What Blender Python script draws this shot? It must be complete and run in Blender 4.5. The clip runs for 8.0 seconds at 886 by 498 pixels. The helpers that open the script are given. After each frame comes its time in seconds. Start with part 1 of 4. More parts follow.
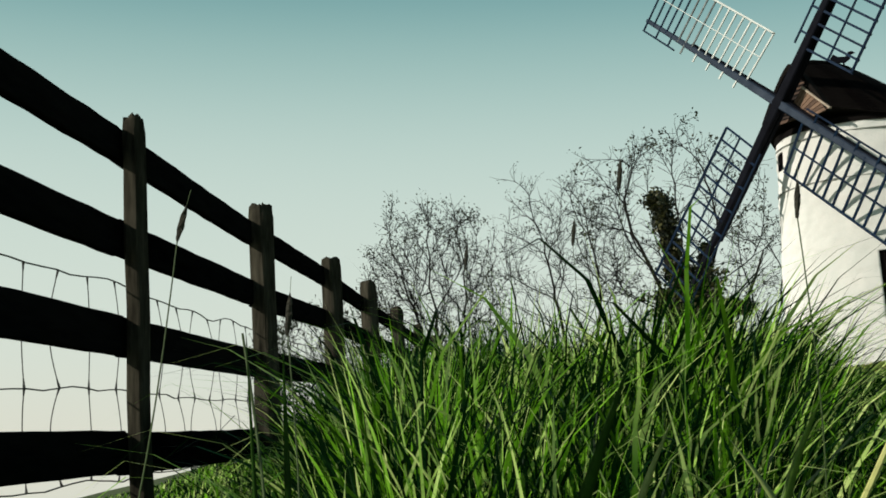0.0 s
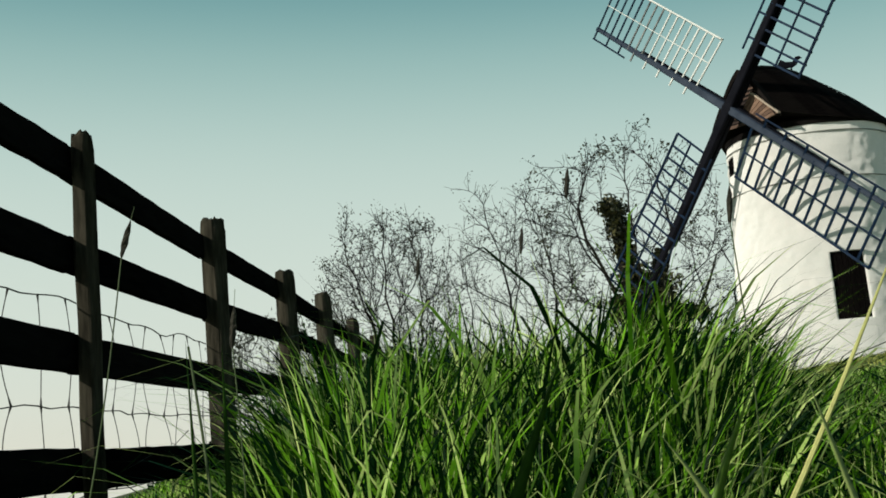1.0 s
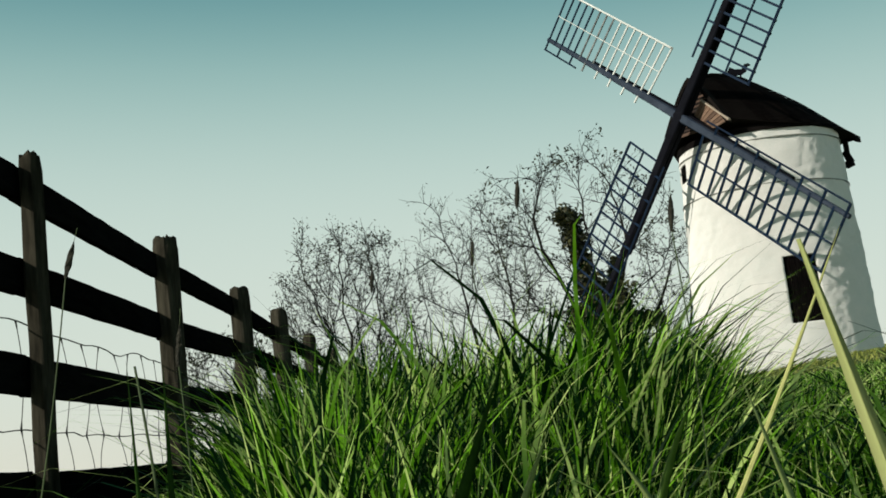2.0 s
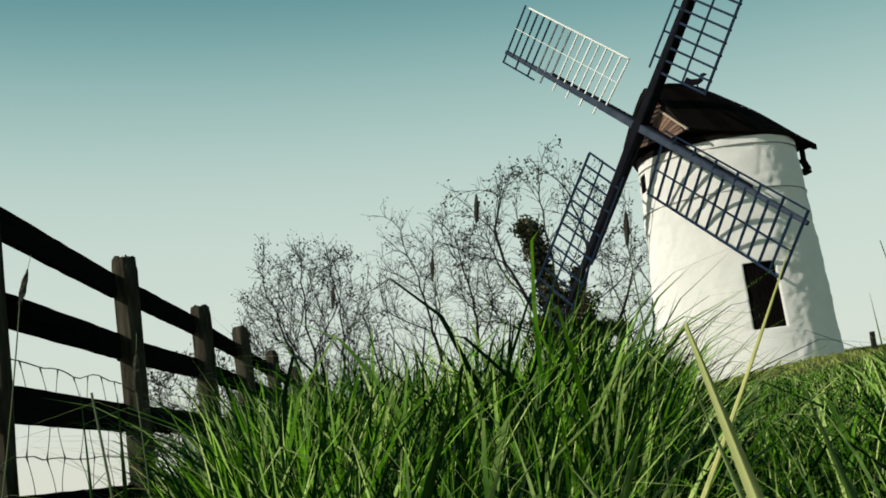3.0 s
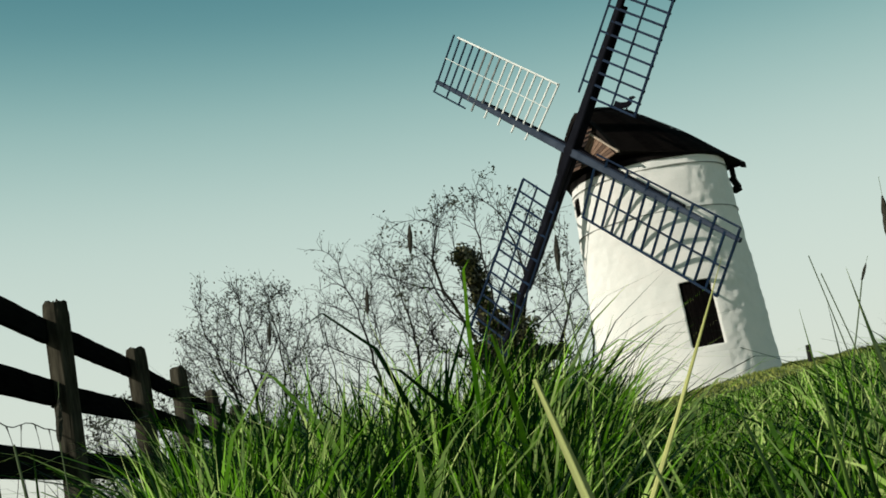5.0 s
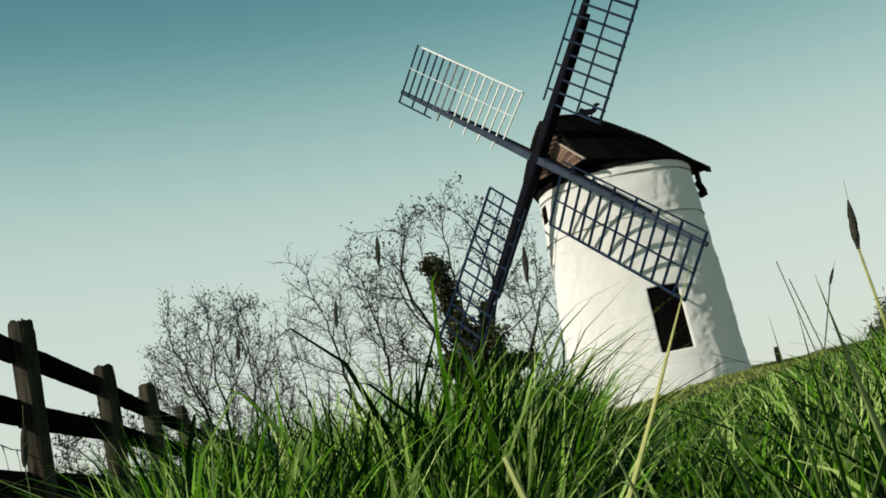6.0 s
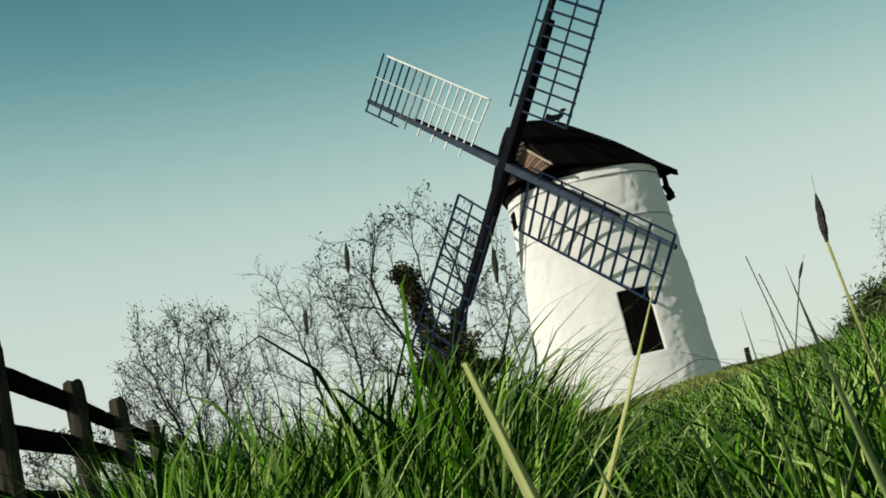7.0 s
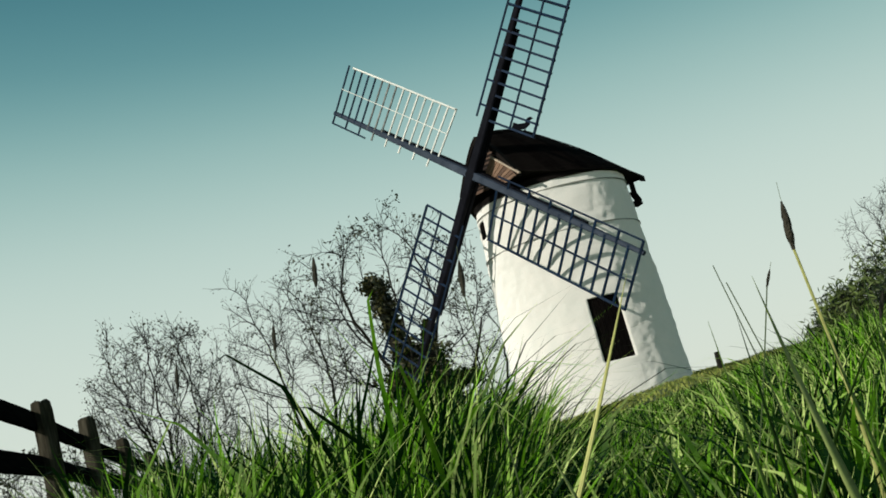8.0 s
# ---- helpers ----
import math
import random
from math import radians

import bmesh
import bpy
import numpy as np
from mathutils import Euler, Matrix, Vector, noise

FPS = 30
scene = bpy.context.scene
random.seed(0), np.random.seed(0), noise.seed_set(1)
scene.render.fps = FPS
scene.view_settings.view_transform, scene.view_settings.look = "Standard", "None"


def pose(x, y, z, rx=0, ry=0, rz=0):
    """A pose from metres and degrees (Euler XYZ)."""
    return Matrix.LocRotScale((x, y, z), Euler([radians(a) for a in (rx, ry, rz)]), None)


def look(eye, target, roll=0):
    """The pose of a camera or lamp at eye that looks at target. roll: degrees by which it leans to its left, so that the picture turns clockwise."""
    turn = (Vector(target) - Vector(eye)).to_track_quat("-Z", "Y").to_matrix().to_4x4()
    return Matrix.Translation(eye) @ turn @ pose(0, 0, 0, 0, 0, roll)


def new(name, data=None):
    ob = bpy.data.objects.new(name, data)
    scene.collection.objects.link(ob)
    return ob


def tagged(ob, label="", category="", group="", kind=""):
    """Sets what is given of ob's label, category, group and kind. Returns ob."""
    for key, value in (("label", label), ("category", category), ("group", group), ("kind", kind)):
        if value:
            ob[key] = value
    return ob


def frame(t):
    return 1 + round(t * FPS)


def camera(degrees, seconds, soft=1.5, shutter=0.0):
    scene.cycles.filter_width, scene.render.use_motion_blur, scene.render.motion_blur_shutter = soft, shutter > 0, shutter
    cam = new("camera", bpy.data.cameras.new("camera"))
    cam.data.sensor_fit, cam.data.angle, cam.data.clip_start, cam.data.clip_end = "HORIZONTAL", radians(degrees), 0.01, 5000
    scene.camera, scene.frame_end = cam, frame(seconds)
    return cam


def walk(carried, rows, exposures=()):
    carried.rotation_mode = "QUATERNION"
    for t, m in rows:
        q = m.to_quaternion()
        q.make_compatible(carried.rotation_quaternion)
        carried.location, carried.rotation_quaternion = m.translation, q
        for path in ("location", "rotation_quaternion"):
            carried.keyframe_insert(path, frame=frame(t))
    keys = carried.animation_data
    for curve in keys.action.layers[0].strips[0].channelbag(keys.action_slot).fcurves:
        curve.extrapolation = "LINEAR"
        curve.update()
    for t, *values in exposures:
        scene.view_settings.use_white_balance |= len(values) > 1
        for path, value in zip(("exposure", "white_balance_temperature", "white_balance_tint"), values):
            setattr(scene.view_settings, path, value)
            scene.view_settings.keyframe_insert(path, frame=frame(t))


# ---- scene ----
import collections

cam = camera(38.0, 8.0, soft=1.7)
PATH = [
    (0.0, 0.0000, 0.0000, 0.4200, 98.516, 3.462, 0.518),
    (0.5, 0.0084, -0.0148, 0.4156, 98.661, 4.116, -0.290),
    (1.0, 0.0147, -0.0278, 0.4148, 98.837, 4.865, -1.261),
    (1.5, 0.0221, -0.0345, 0.4118, 99.034, 5.657, -2.134),
    (3.0, 0.0324, -0.0425, 0.4184, 99.624, 7.697, -4.485),
    (3.5, 0.0373, -0.0400, 0.4191, 99.875, 8.325, -5.068),
    (4.0, 0.0390, -0.0351, 0.4215, 100.151, 9.005, -5.684),
    (4.5, 0.0420, -0.0296, 0.4195, 100.403, 9.680, -6.249),
    (6.0, 0.0464, -0.0181, 0.4258, 100.788, 11.806, -8.037),
    (6.5, 0.0484, -0.0127, 0.4221, 100.844, 12.425, -8.584),
    (7.0, 0.0479, -0.0077, 0.4206, 100.901, 13.226, -9.160),
    (7.5, 0.0524, -0.0022, 0.4250, 100.969, 13.910, -9.728),
    (8.0, 0.0558, 0.0037, 0.4267, 101.084, 14.611, -10.308),
]
walk(cam, [(t, pose(*row)) for t, *row in PATH])

# ---- light ----
SUN_FROM = Vector((-0.90, -0.43, 0.55)).normalized()
SUN_POWER, SKY_POWER = 3.9, 1.0

world = bpy.data.worlds.new("sky")
scene.world = world
world.use_nodes = True
wn, wl = world.node_tree.nodes, world.node_tree.links
wn.clear()


def srgb(r, g, b):
    return tuple(((c / 255) / 12.92 if c <= 10 else ((c / 255 + 0.055) / 1.055) ** 2.4) for c in (r, g, b)) + (1.0,)


w_out = wn.new("ShaderNodeOutputWorld")
w_bg = wn.new("ShaderNodeBackground")
w_add = wn.new("ShaderNodeMixRGB")
w_add.blend_type = "ADD"
w_add.inputs[0].default_value = 1.0
w_sky = wn.new("ShaderNodeTexSky")
w_sky.sky_type = "NISHITA"
w_sky.sun_disc = False
w_sky.sun_elevation = math.asin(SUN_FROM.z)
w_sky.sun_rotation = math.atan2(SUN_FROM.x, SUN_FROM.y)
w_dim = wn.new("ShaderNodeMixRGB")
w_dim.blend_type = "MULTIPLY"
w_dim.inputs[0].default_value = 1.0
w_dim.inputs[2].default_value = (0.006, 0.006, 0.006, 1)
w_co = wn.new("ShaderNodeTexCoord")
w_ramp = wn.new("ShaderNodeValToRGB")
SKY = [
    (0.00, (216, 216, 201)), (0.06, (211, 219, 207)), (0.14, (204, 217, 206)), (0.22, (190, 210, 201)),
    (0.30, (144, 182, 177)), (0.37, (88, 142, 147)), (0.46, (54, 108, 120)), (0.65, (26, 66, 80)), (1.00, (14, 44, 60)),
]
for k, (at, rgb) in enumerate(SKY):
    e = w_ramp.color_ramp.elements[k] if k < 2 else w_ramp.color_ramp.elements.new(at)
    e.position, e.color = at, srgb(*rgb)
w_ramp.color_ramp.interpolation = "B_SPLINE"
w_axis = wn.new("ShaderNodeVectorMath")
w_axis.operation = "DOT_PRODUCT"
w_axis.inputs[1].default_value = (0.055, 0.0, 0.997)
wl.new(w_co.outputs["Generated"], w_axis.inputs[0])
wl.new(w_axis.outputs["Value"], w_ramp.inputs[0])
wl.new(w_sky.outputs[0], w_dim.inputs[1])
wl.new(w_ramp.outputs[0], w_add.inputs[1])
wl.new(w_dim.outputs[0], w_add.inputs[2])
wl.new(w_add.outputs[0], w_bg.inputs[0])
w_bg.inputs[1].default_value = SKY_POWER
wl.new(w_bg.outputs[0], w_out.inputs[0])

sun = new("sun", bpy.data.lights.new("sun", "SUN"))
sun.data.energy, sun.data.angle, sun.data.color = SUN_POWER, radians(0.5), (1.0, 0.94, 0.82)
sun.matrix_world = look(SUN_FROM * 100, (0, 0, 0))


# ---- materials ----
def material(name, low, high, scale=8.0, rough=0.8, bump=0.3, fine=60.0, stretch=(1, 1, 1), metal=0.0, vary=0.0, island=0.0, translucent=0.0, spec=0.4, pale=None, chalky=0.0):
    """Two scales of noise between two base colours, with relief; vary and island shift the tone piece by piece."""
    m = bpy.data.materials.new(name)
    m.use_nodes = True
    n, l = m.node_tree.nodes, m.node_tree.links
    n.clear()
    out = n.new("ShaderNodeOutputMaterial")
    b = n.new("ShaderNodeBsdfPrincipled")
    co = n.new("ShaderNodeTexCoord")
    mp = n.new("ShaderNodeMapping")
    mp.inputs["Scale"].default_value = stretch
    l.new(co.outputs["Object"], mp.inputs[0])
    a = n.new("ShaderNodeTexNoise")
    a.inputs["Scale"].default_value, a.inputs["Detail"].default_value = scale, 5
    c = n.new("ShaderNodeTexNoise")
    c.inputs["Scale"].default_value, c.inputs["Detail"].default_value = fine, 4
    l.new(mp.outputs[0], a.inputs["Vector"])
    l.new(mp.outputs[0], c.inputs["Vector"])
    add = n.new("ShaderNodeMath")
    add.operation = "MULTIPLY_ADD"
    add.inputs[1].default_value = 0.45
    l.new(c.outputs["Fac"], add.inputs[0])
    half = n.new("ShaderNodeMath")
    half.operation = "MULTIPLY"
    half.inputs[1].default_value = 0.55
    l.new(a.outputs["Fac"], half.inputs[0])
    l.new(half.outputs[0], add.inputs[2])
    tone = add.outputs[0]
    for on, source in ((vary, "ShaderNodeObjectInfo"), (island, "ShaderNodeNewGeometry")):
        if on:
            s = n.new(source)
            k = n.new("ShaderNodeMath")
            k.operation = "MULTIPLY_ADD"
            k.inputs[1].default_value = on
            l.new(s.outputs["Random" if source == "ShaderNodeObjectInfo" else "Random Per Island"], k.inputs[0])
            k2 = n.new("ShaderNodeMath")
            k2.operation = "SUBTRACT"
            k2.inputs[1].default_value = on / 2
            l.new(tone, k.inputs[2])
            l.new(k.outputs[0], k2.inputs[0])
            tone = k2.outputs[0]
    ramp = n.new("ShaderNodeValToRGB")
    ramp.color_ramp.elements[0].position, ramp.color_ramp.elements[1].position = (0.46, 0.78) if pale else (0.3, 0.7)
    ramp.color_ramp.elements[0].color, ramp.color_ramp.elements[1].color = (*low, 1), (*high, 1)
    if pale:
        e = ramp.color_ramp.elements.new(1.0)
        e.color = (*pale, 1)
    l.new(tone, ramp.inputs[0])
    l.new(ramp.outputs[0], b.inputs["Base Color"])
    b.inputs["Roughness"].default_value, b.inputs["Metallic"].default_value = rough, metal
    b.inputs["Specular IOR Level"].default_value = spec
    b.inputs["Diffuse Roughness"].default_value = chalky
    if bump:
        bu = n.new("ShaderNodeBump")
        bu.inputs["Strength"].default_value, bu.inputs["Distance"].default_value = bump, 0.02
        l.new(add.outputs[0], bu.inputs["Height"])
        l.new(bu.outputs[0], b.inputs["Normal"])
    shader = b.outputs[0]
    if translucent:
        t = n.new("ShaderNodeBsdfTranslucent")
        l.new(ramp.outputs[0], t.inputs[0])
        mix = n.new("ShaderNodeMixShader")
        mix.inputs[0].default_value = translucent
        l.new(shader, mix.inputs[1])
        l.new(t.outputs[0], mix.inputs[2])
        shader = mix.outputs[0]
    l.new(shader, out.inputs[0])
    return m


WHITEWASH = material("whitewash", (0.80, 0.81, 0.78), (0.90, 0.88, 0.85), scale=1.6, fine=14, rough=0.95, bump=1.0, spec=0.1, chalky=1.0)
BAND_IRON = material("band_iron", (0.16, 0.17, 0.15), (0.30, 0.31, 0.28), rough=0.7)
TAR_BOARD = material("tarred_board", (0.004, 0.003, 0.003), (0.013, 0.011, 0.010), scale=3, stretch=(1, 1, 6), rough=0.8, vary=0.35, spec=0.05)
GABLE_BOARD = material("gable_board", (0.06, 0.034, 0.024), (0.24, 0.150, 0.100), scale=4, stretch=(1, 1, 8), rough=0.85, vary=0.4)
FRONT_BOARD = material("front_board", (0.018, 0.010, 0.008), (0.100, 0.060, 0.042), scale=4, stretch=(1, 1, 8), rough=0.85, vary=0.6)
HATCH_EDGE = material("hatch_edge", (0.30, 0.24, 0.18), (0.50, 0.42, 0.33), scale=4, rough=0.8)
SAIL_TIMBER = material("sail_timber", (0.002, 0.008, 0.022), (0.007, 0.023, 0.054), spec=0.08, scale=3, rough=0.6, vary=0.2)
# Sunlight on the left sail's timber is put into these two colours.
SAIL_SUNLIT = material("sail_sunlit_tone", (0.52, 0.55, 0.52), (0.78, 0.79, 0.75), scale=3, rough=0.6, vary=0.2)
SAIL_HALF_LIT = material("sail_half_lit_tone", (0.05, 0.06, 0.065), (0.30, 0.32, 0.31), scale=5, rough=0.7, vary=0.3)
STOCK_PAINT = material("stock_paint", (0.010, 0.018, 0.034), (0.050, 0.066, 0.095), spec=0.15, scale=2, rough=0.6)
STOCK_DARK = material("stock_dark", (0.003, 0.003, 0.005), (0.009, 0.010, 0.015), spec=0.04, scale=2, rough=0.7)
DOOR_DARK = material("door_dark", (0.002, 0.002, 0.002), (0.008, 0.006, 0.006), scale=3, stretch=(6, 6, 1), rough=0.9, spec=0.02)
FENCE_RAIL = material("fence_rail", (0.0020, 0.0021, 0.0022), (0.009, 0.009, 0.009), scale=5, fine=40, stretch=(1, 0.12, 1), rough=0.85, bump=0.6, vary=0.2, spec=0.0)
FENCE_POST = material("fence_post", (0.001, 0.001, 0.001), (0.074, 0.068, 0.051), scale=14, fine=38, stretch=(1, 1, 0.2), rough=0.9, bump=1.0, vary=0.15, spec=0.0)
WIRE = material("wire", (0.03, 0.03, 0.03), (0.08, 0.08, 0.075), rough=0.5, metal=0.6, bump=0)
BARK = material("bark", (0.008, 0.008, 0.007), (0.034, 0.033, 0.027), scale=2, fine=14, spec=0.05, rough=0.9, bump=0.5)
TWIG = material("twig", (0.005, 0.005, 0.005), (0.018, 0.018, 0.016), scale=1, spec=0.05, rough=0.9, bump=0)
TWIG_PALE = material("twig_pale", (0.012, 0.014, 0.013), (0.040, 0.041, 0.036), scale=1, spec=0.05, rough=0.9, bump=0)
LEAF_DARK = material("leaf_dark", (0.010, 0.016, 0.008), (0.050, 0.060, 0.026), scale=2, rough=0.6, bump=0, island=0.6, translucent=0.2)
IVY = material("ivy_leaf", (0.004, 0.010, 0.004), (0.090, 0.090, 0.032), scale=1.5, rough=0.45, bump=0, island=0.7, translucent=0.15)
SHRUB_LEAF = material("shrub_leaf", (0.008, 0.022, 0.006), (0.150, 0.210, 0.055), scale=2, rough=0.5, bump=0, island=0.8, translucent=0.2)
# The pale end paints sun glints into the colour of some blades.
GRASS = material("grass_blades", (0.0040, 0.024, 0.0045), (0.225, 0.550, 0.024), scale=1.3, fine=7, rough=0.42, bump=0, island=1.2, translucent=0.42, spec=0.06, pale=(0.72, 0.88, 0.30))
GRASS_FAR = material("meadow_blades", (0.040, 0.080, 0.010), (0.400, 0.430, 0.090), scale=0.4, fine=3, rough=0.6, bump=0, island=0.6, translucent=0.3)
STEM = material("green_stem", (0.020, 0.040, 0.010), (0.070, 0.110, 0.030), scale=6, rough=0.6, bump=0)
STRAW = material("straw_stem", (0.26, 0.27, 0.08), (0.60, 0.61, 0.22), scale=6, rough=0.55, bump=0, vary=0.3, translucent=0.15)
SEED = material("seed_head", (0.008, 0.009, 0.006), (0.050, 0.045, 0.030), scale=60, fine=300, rough=0.9, bump=0.6)
EARTH = material("meadow_ground", (0.006, 0.014, 0.003), (0.090, 0.125, 0.026), scale=0.6, fine=9, rough=0.95, bump=0.6)


# ---- mesh helpers ----
def part(name, bm, mat, parent=None, label=""):
    me = bpy.data.meshes.new(name)
    bm.to_mesh(me)
    bm.free()
    return link_mesh(name, me, mat, parent, label)


def link_mesh(name, me, mat, parent=None, label=""):
    if mat and not me.materials:
        me.materials.append(mat)
    ob = new(name, me)
    ob.parent = parent
    if label:
        ob["label"] = label
    return ob


def thing(name, at, label, category, group="", kind=""):
    ob = new(name)
    ob.empty_display_size = 0.1
    ob.location = at
    return tagged(ob, label, category, group, kind)


def ring_skin(bm, rings, cap=True):
    """Skin closed rings of equal length."""
    made = [[bm.verts.new(p) for p in ring] for ring in rings]
    n = len(made[0])
    for a, b in zip(made, made[1:]):
        for i in range(n):
            bm.faces.new((a[i], a[(i + 1) % n], b[(i + 1) % n], b[i]))
    if cap:
        bm.faces.new(made[0][::-1])
        bm.faces.new(made[-1])
    return made


def beam(bm, a, b, across, up, w, h, wobble=0.0, cuts=1, taper=1.0, chamfer=0.15):
    """A squared timber from a to b, with chamfered edges; across and up give its section's directions."""
    a, b, across, up = Vector(a), Vector(b), Vector(across).normalized(), Vector(up).normalized()
    c = min(w, h) * chamfer
    rings = []
    for k in range(cuts + 1):
        f = k / cuts
        s = 1 + (taper - 1) * f
        p = a.lerp(b, f) + across * random.uniform(-wobble, wobble) + up * random.uniform(-wobble, wobble)
        x, y = w / 2 * s, h / 2 * s
        rings.append([p + across * u + up * v for u, v in ((-x + c, -y), (x - c, -y), (x, -y + c), (x, y - c), (x - c, y), (-x + c, y), (-x, y - c), (-x, -y + c))])
    ring_skin(bm, rings)


def bars(bm, a, b, w):
    """A slim four-sided bar from a to b."""
    a, b = Vector(a), Vector(b)
    d = (b - a).normalized()
    u = d.orthogonal().normalized()
    v = d.cross(u)
    ring_skin(bm, [[p + (u * i + v * j) * w / 2 for i, j in ((-1, -1), (1, -1), (1, 1), (-1, 1))] for p in (a, b)])


def bulk_mesh(name, verts, faces_of, starts):
    """A mesh from arrays: vertices (n, 3), loop indices and loop starts."""
    me = bpy.data.meshes.new(name)
    me.vertices.add(len(verts))
    me.vertices.foreach_set("co", np.asarray(verts, np.float32).ravel())
    me.loops.add(len(faces_of))
    me.loops.foreach_set("vertex_index", np.asarray(faces_of, np.int32))
    me.polygons.add(len(starts))
    me.polygons.foreach_set("loop_start", np.asarray(starts, np.int32))
    me.update(calc_edges=True)
    me.validate()
    me.shade_smooth()
    return me


# ---- the ground ----
def ease(a, b, v):
    f = np.clip((v - a) / (b - a), 0, 1)
    return f * f * (3 - 2 * f)


def lie(x, y):
    """Height of the ground: a hill top that rises to the mill and falls off past the fence into a plain."""
    x, y = np.asarray(x, float), np.asarray(y, float)
    yy = np.clip(y, -30, 60)
    slant = x / np.maximum(y, 0.3)
    z = yy * (0.033 + 0.012 * ease(-0.9, 1.6, x) + 0.0105 * ease(0.27, 0.41, slant)) + 0.02 * np.sin(1.7 * x + 0.6 * y) * ease(0.8, 4, y)
    z = z - 0.05 * ease(1.2, 0.3, y)
    d = np.maximum(0, -1.15 - x + 0.03 * np.maximum(y, 0))
    z = z - 0.18 * d * d / (d + 0.8)
    r = np.hypot(x, y - 30)
    far = ease(75, 900, r)
    return z * (1 - far) - 165 * far


def warped(n, near, far):
    s = np.linspace(-1, 1, n)
    k = math.asinh(far / near)
    return near * np.sinh(k * s)


gx, gy = warped(220, 1.2, 4900), warped(220, 1.2, 4900) + 4
X, Y = np.meshgrid(gx, gy)
Z = lie(X, Y)
n = len(gx)
idx = np.arange(n * n).reshape(n, n)
quads = np.stack([idx[:-1, :-1], idx[:-1, 1:], idx[1:, 1:], idx[1:, :-1]], -1).reshape(-1, 4)
ground = link_mesh("ground", bulk_mesh("ground", np.stack([X, Y, Z], -1).reshape(-1, 3), quads.ravel(), np.arange(len(quads)) * 4), EARTH)
ground.data.shade_smooth()
tagged(ground, "grassy hill top falling away to a wide plain", "ground", kind="structure")


# ---- the windmill ----
MILL = Vector((15.77, 47.19, 0))
R_LOW, R_HIGH, Z_LOW, Z_HIGH = 3.40, 2.98, 1.6, 10.85
FRONT = Vector((-0.823, -0.568, 0))
SIDE = Vector((0.568, -0.823, 0))
UP = Vector((0, 0, 1))


def tower_radius(z):
    return R_LOW + (R_HIGH - R_LOW) * (z - Z_LOW) / (Z_HIGH - Z_LOW)


def on_tower(angle, z, out=0.0):
    r = tower_radius(z) + out
    return MILL + Vector((r * math.cos(angle), r * math.sin(angle), z))


mill = thing("windmill", (MILL.x, MILL.y, 2.5), "whitewashed stone tower windmill with dark boarded cap and lattice sails", "windmill")
mill_inverse = Matrix.Translation((-MILL.x, -MILL.y, -2.5))


def mill_part(name, bm, mat, parent=None, label=""):
    """A part of the mill, modelled in world places."""
    bm.transform(mill_inverse)
    return part(name, bm, mat, parent or mill, label)


DOOR = (math.radians(-92.8), 0.185, 3.66, 6.05)
WINDOW = (math.radians(178), 0.15, 9.62, 10.30)


def tower_mesh():
    bm = bmesh.new()
    cols = [2 * math.pi * k / 240 - math.pi for k in range(240)]
    for a, half, z0, z1 in (DOOR, WINDOW):
        a = (a + math.pi) % (2 * math.pi) - math.pi
        cols = [c for c in cols if abs((c - a + math.pi) % (2 * math.pi) - math.pi) > half + 0.02]
        cols += [(c + math.pi) % (2 * math.pi) - math.pi for c in (a - half, a - half / 3, a + half / 3, a + half)]
    cols.sort()
    rows = sorted(set([Z_LOW + (Z_HIGH - Z_LOW) * k / 120 for k in range(121)] + [DOOR[2], DOOR[3], WINDOW[2], WINDOW[3]]))
    grid = []
    for z in rows:
        ring = []
        for c in cols:
            p = on_tower(c, z)
            bump = noise.noise(p * 0.9) * 0.035 + noise.noise(p * 2.6) * 0.034 + noise.noise(p * 5.5) * 0.020 + noise.noise(p * 10.0) * 0.012
            ring.append(bm.verts.new(on_tower(c, z, bump)))
        grid.append(ring)
    m = len(cols)

    def open_at(c, z):
        for a, half, z0, z1 in (DOOR, WINDOW):
            if abs((c - a + math.pi) % (2 * math.pi) - math.pi) < half and z0 < z < z1:
                return True
        return False

    for j in range(len(rows) - 1):
        for i in range(m):
            c0, c1 = cols[i], cols[(i + 1) % m]
            if c1 < c0:
                c1 += 2 * math.pi
            if not open_at((c0 + c1) / 2, (rows[j] + rows[j + 1]) / 2):
                bm.faces.new((grid[j][i], grid[j][(i + 1) % m], grid[j + 1][(i + 1) % m], grid[j + 1][i]))
    rim = [e for e in bm.edges if e.is_boundary and Z_LOW + 0.01 < e.verts[0].co.z < Z_HIGH - 0.01]
    got = bmesh.ops.extrude_edge_only(bm, edges=rim)
    for v in (g for g in got["geom"] if isinstance(g, bmesh.types.BMVert)):
        a = math.atan2(v.co.y - MILL.y, v.co.x - MILL.x)
        v.co = on_tower(a, v.co.z, -0.45)
    for f in bm.faces:
        f.smooth = True
    return bm


mill_part("tower_wall", tower_mesh(), WHITEWASH, None, "rough whitewashed round stone tower wall")

for z in (8.75, 10.42):
    bm = bmesh.new()
    ring_skin(bm, [[on_tower(2 * math.pi * k / 72, z + dz, out) for k in range(72)] for dz, out in ((-0.022, 0.0), (-0.018, 0.035), (0.018, 0.035), (0.022, 0.0))], cap=False)
    mill_part("iron_band", bm, BAND_IRON, None, "thin dark band round the wall")


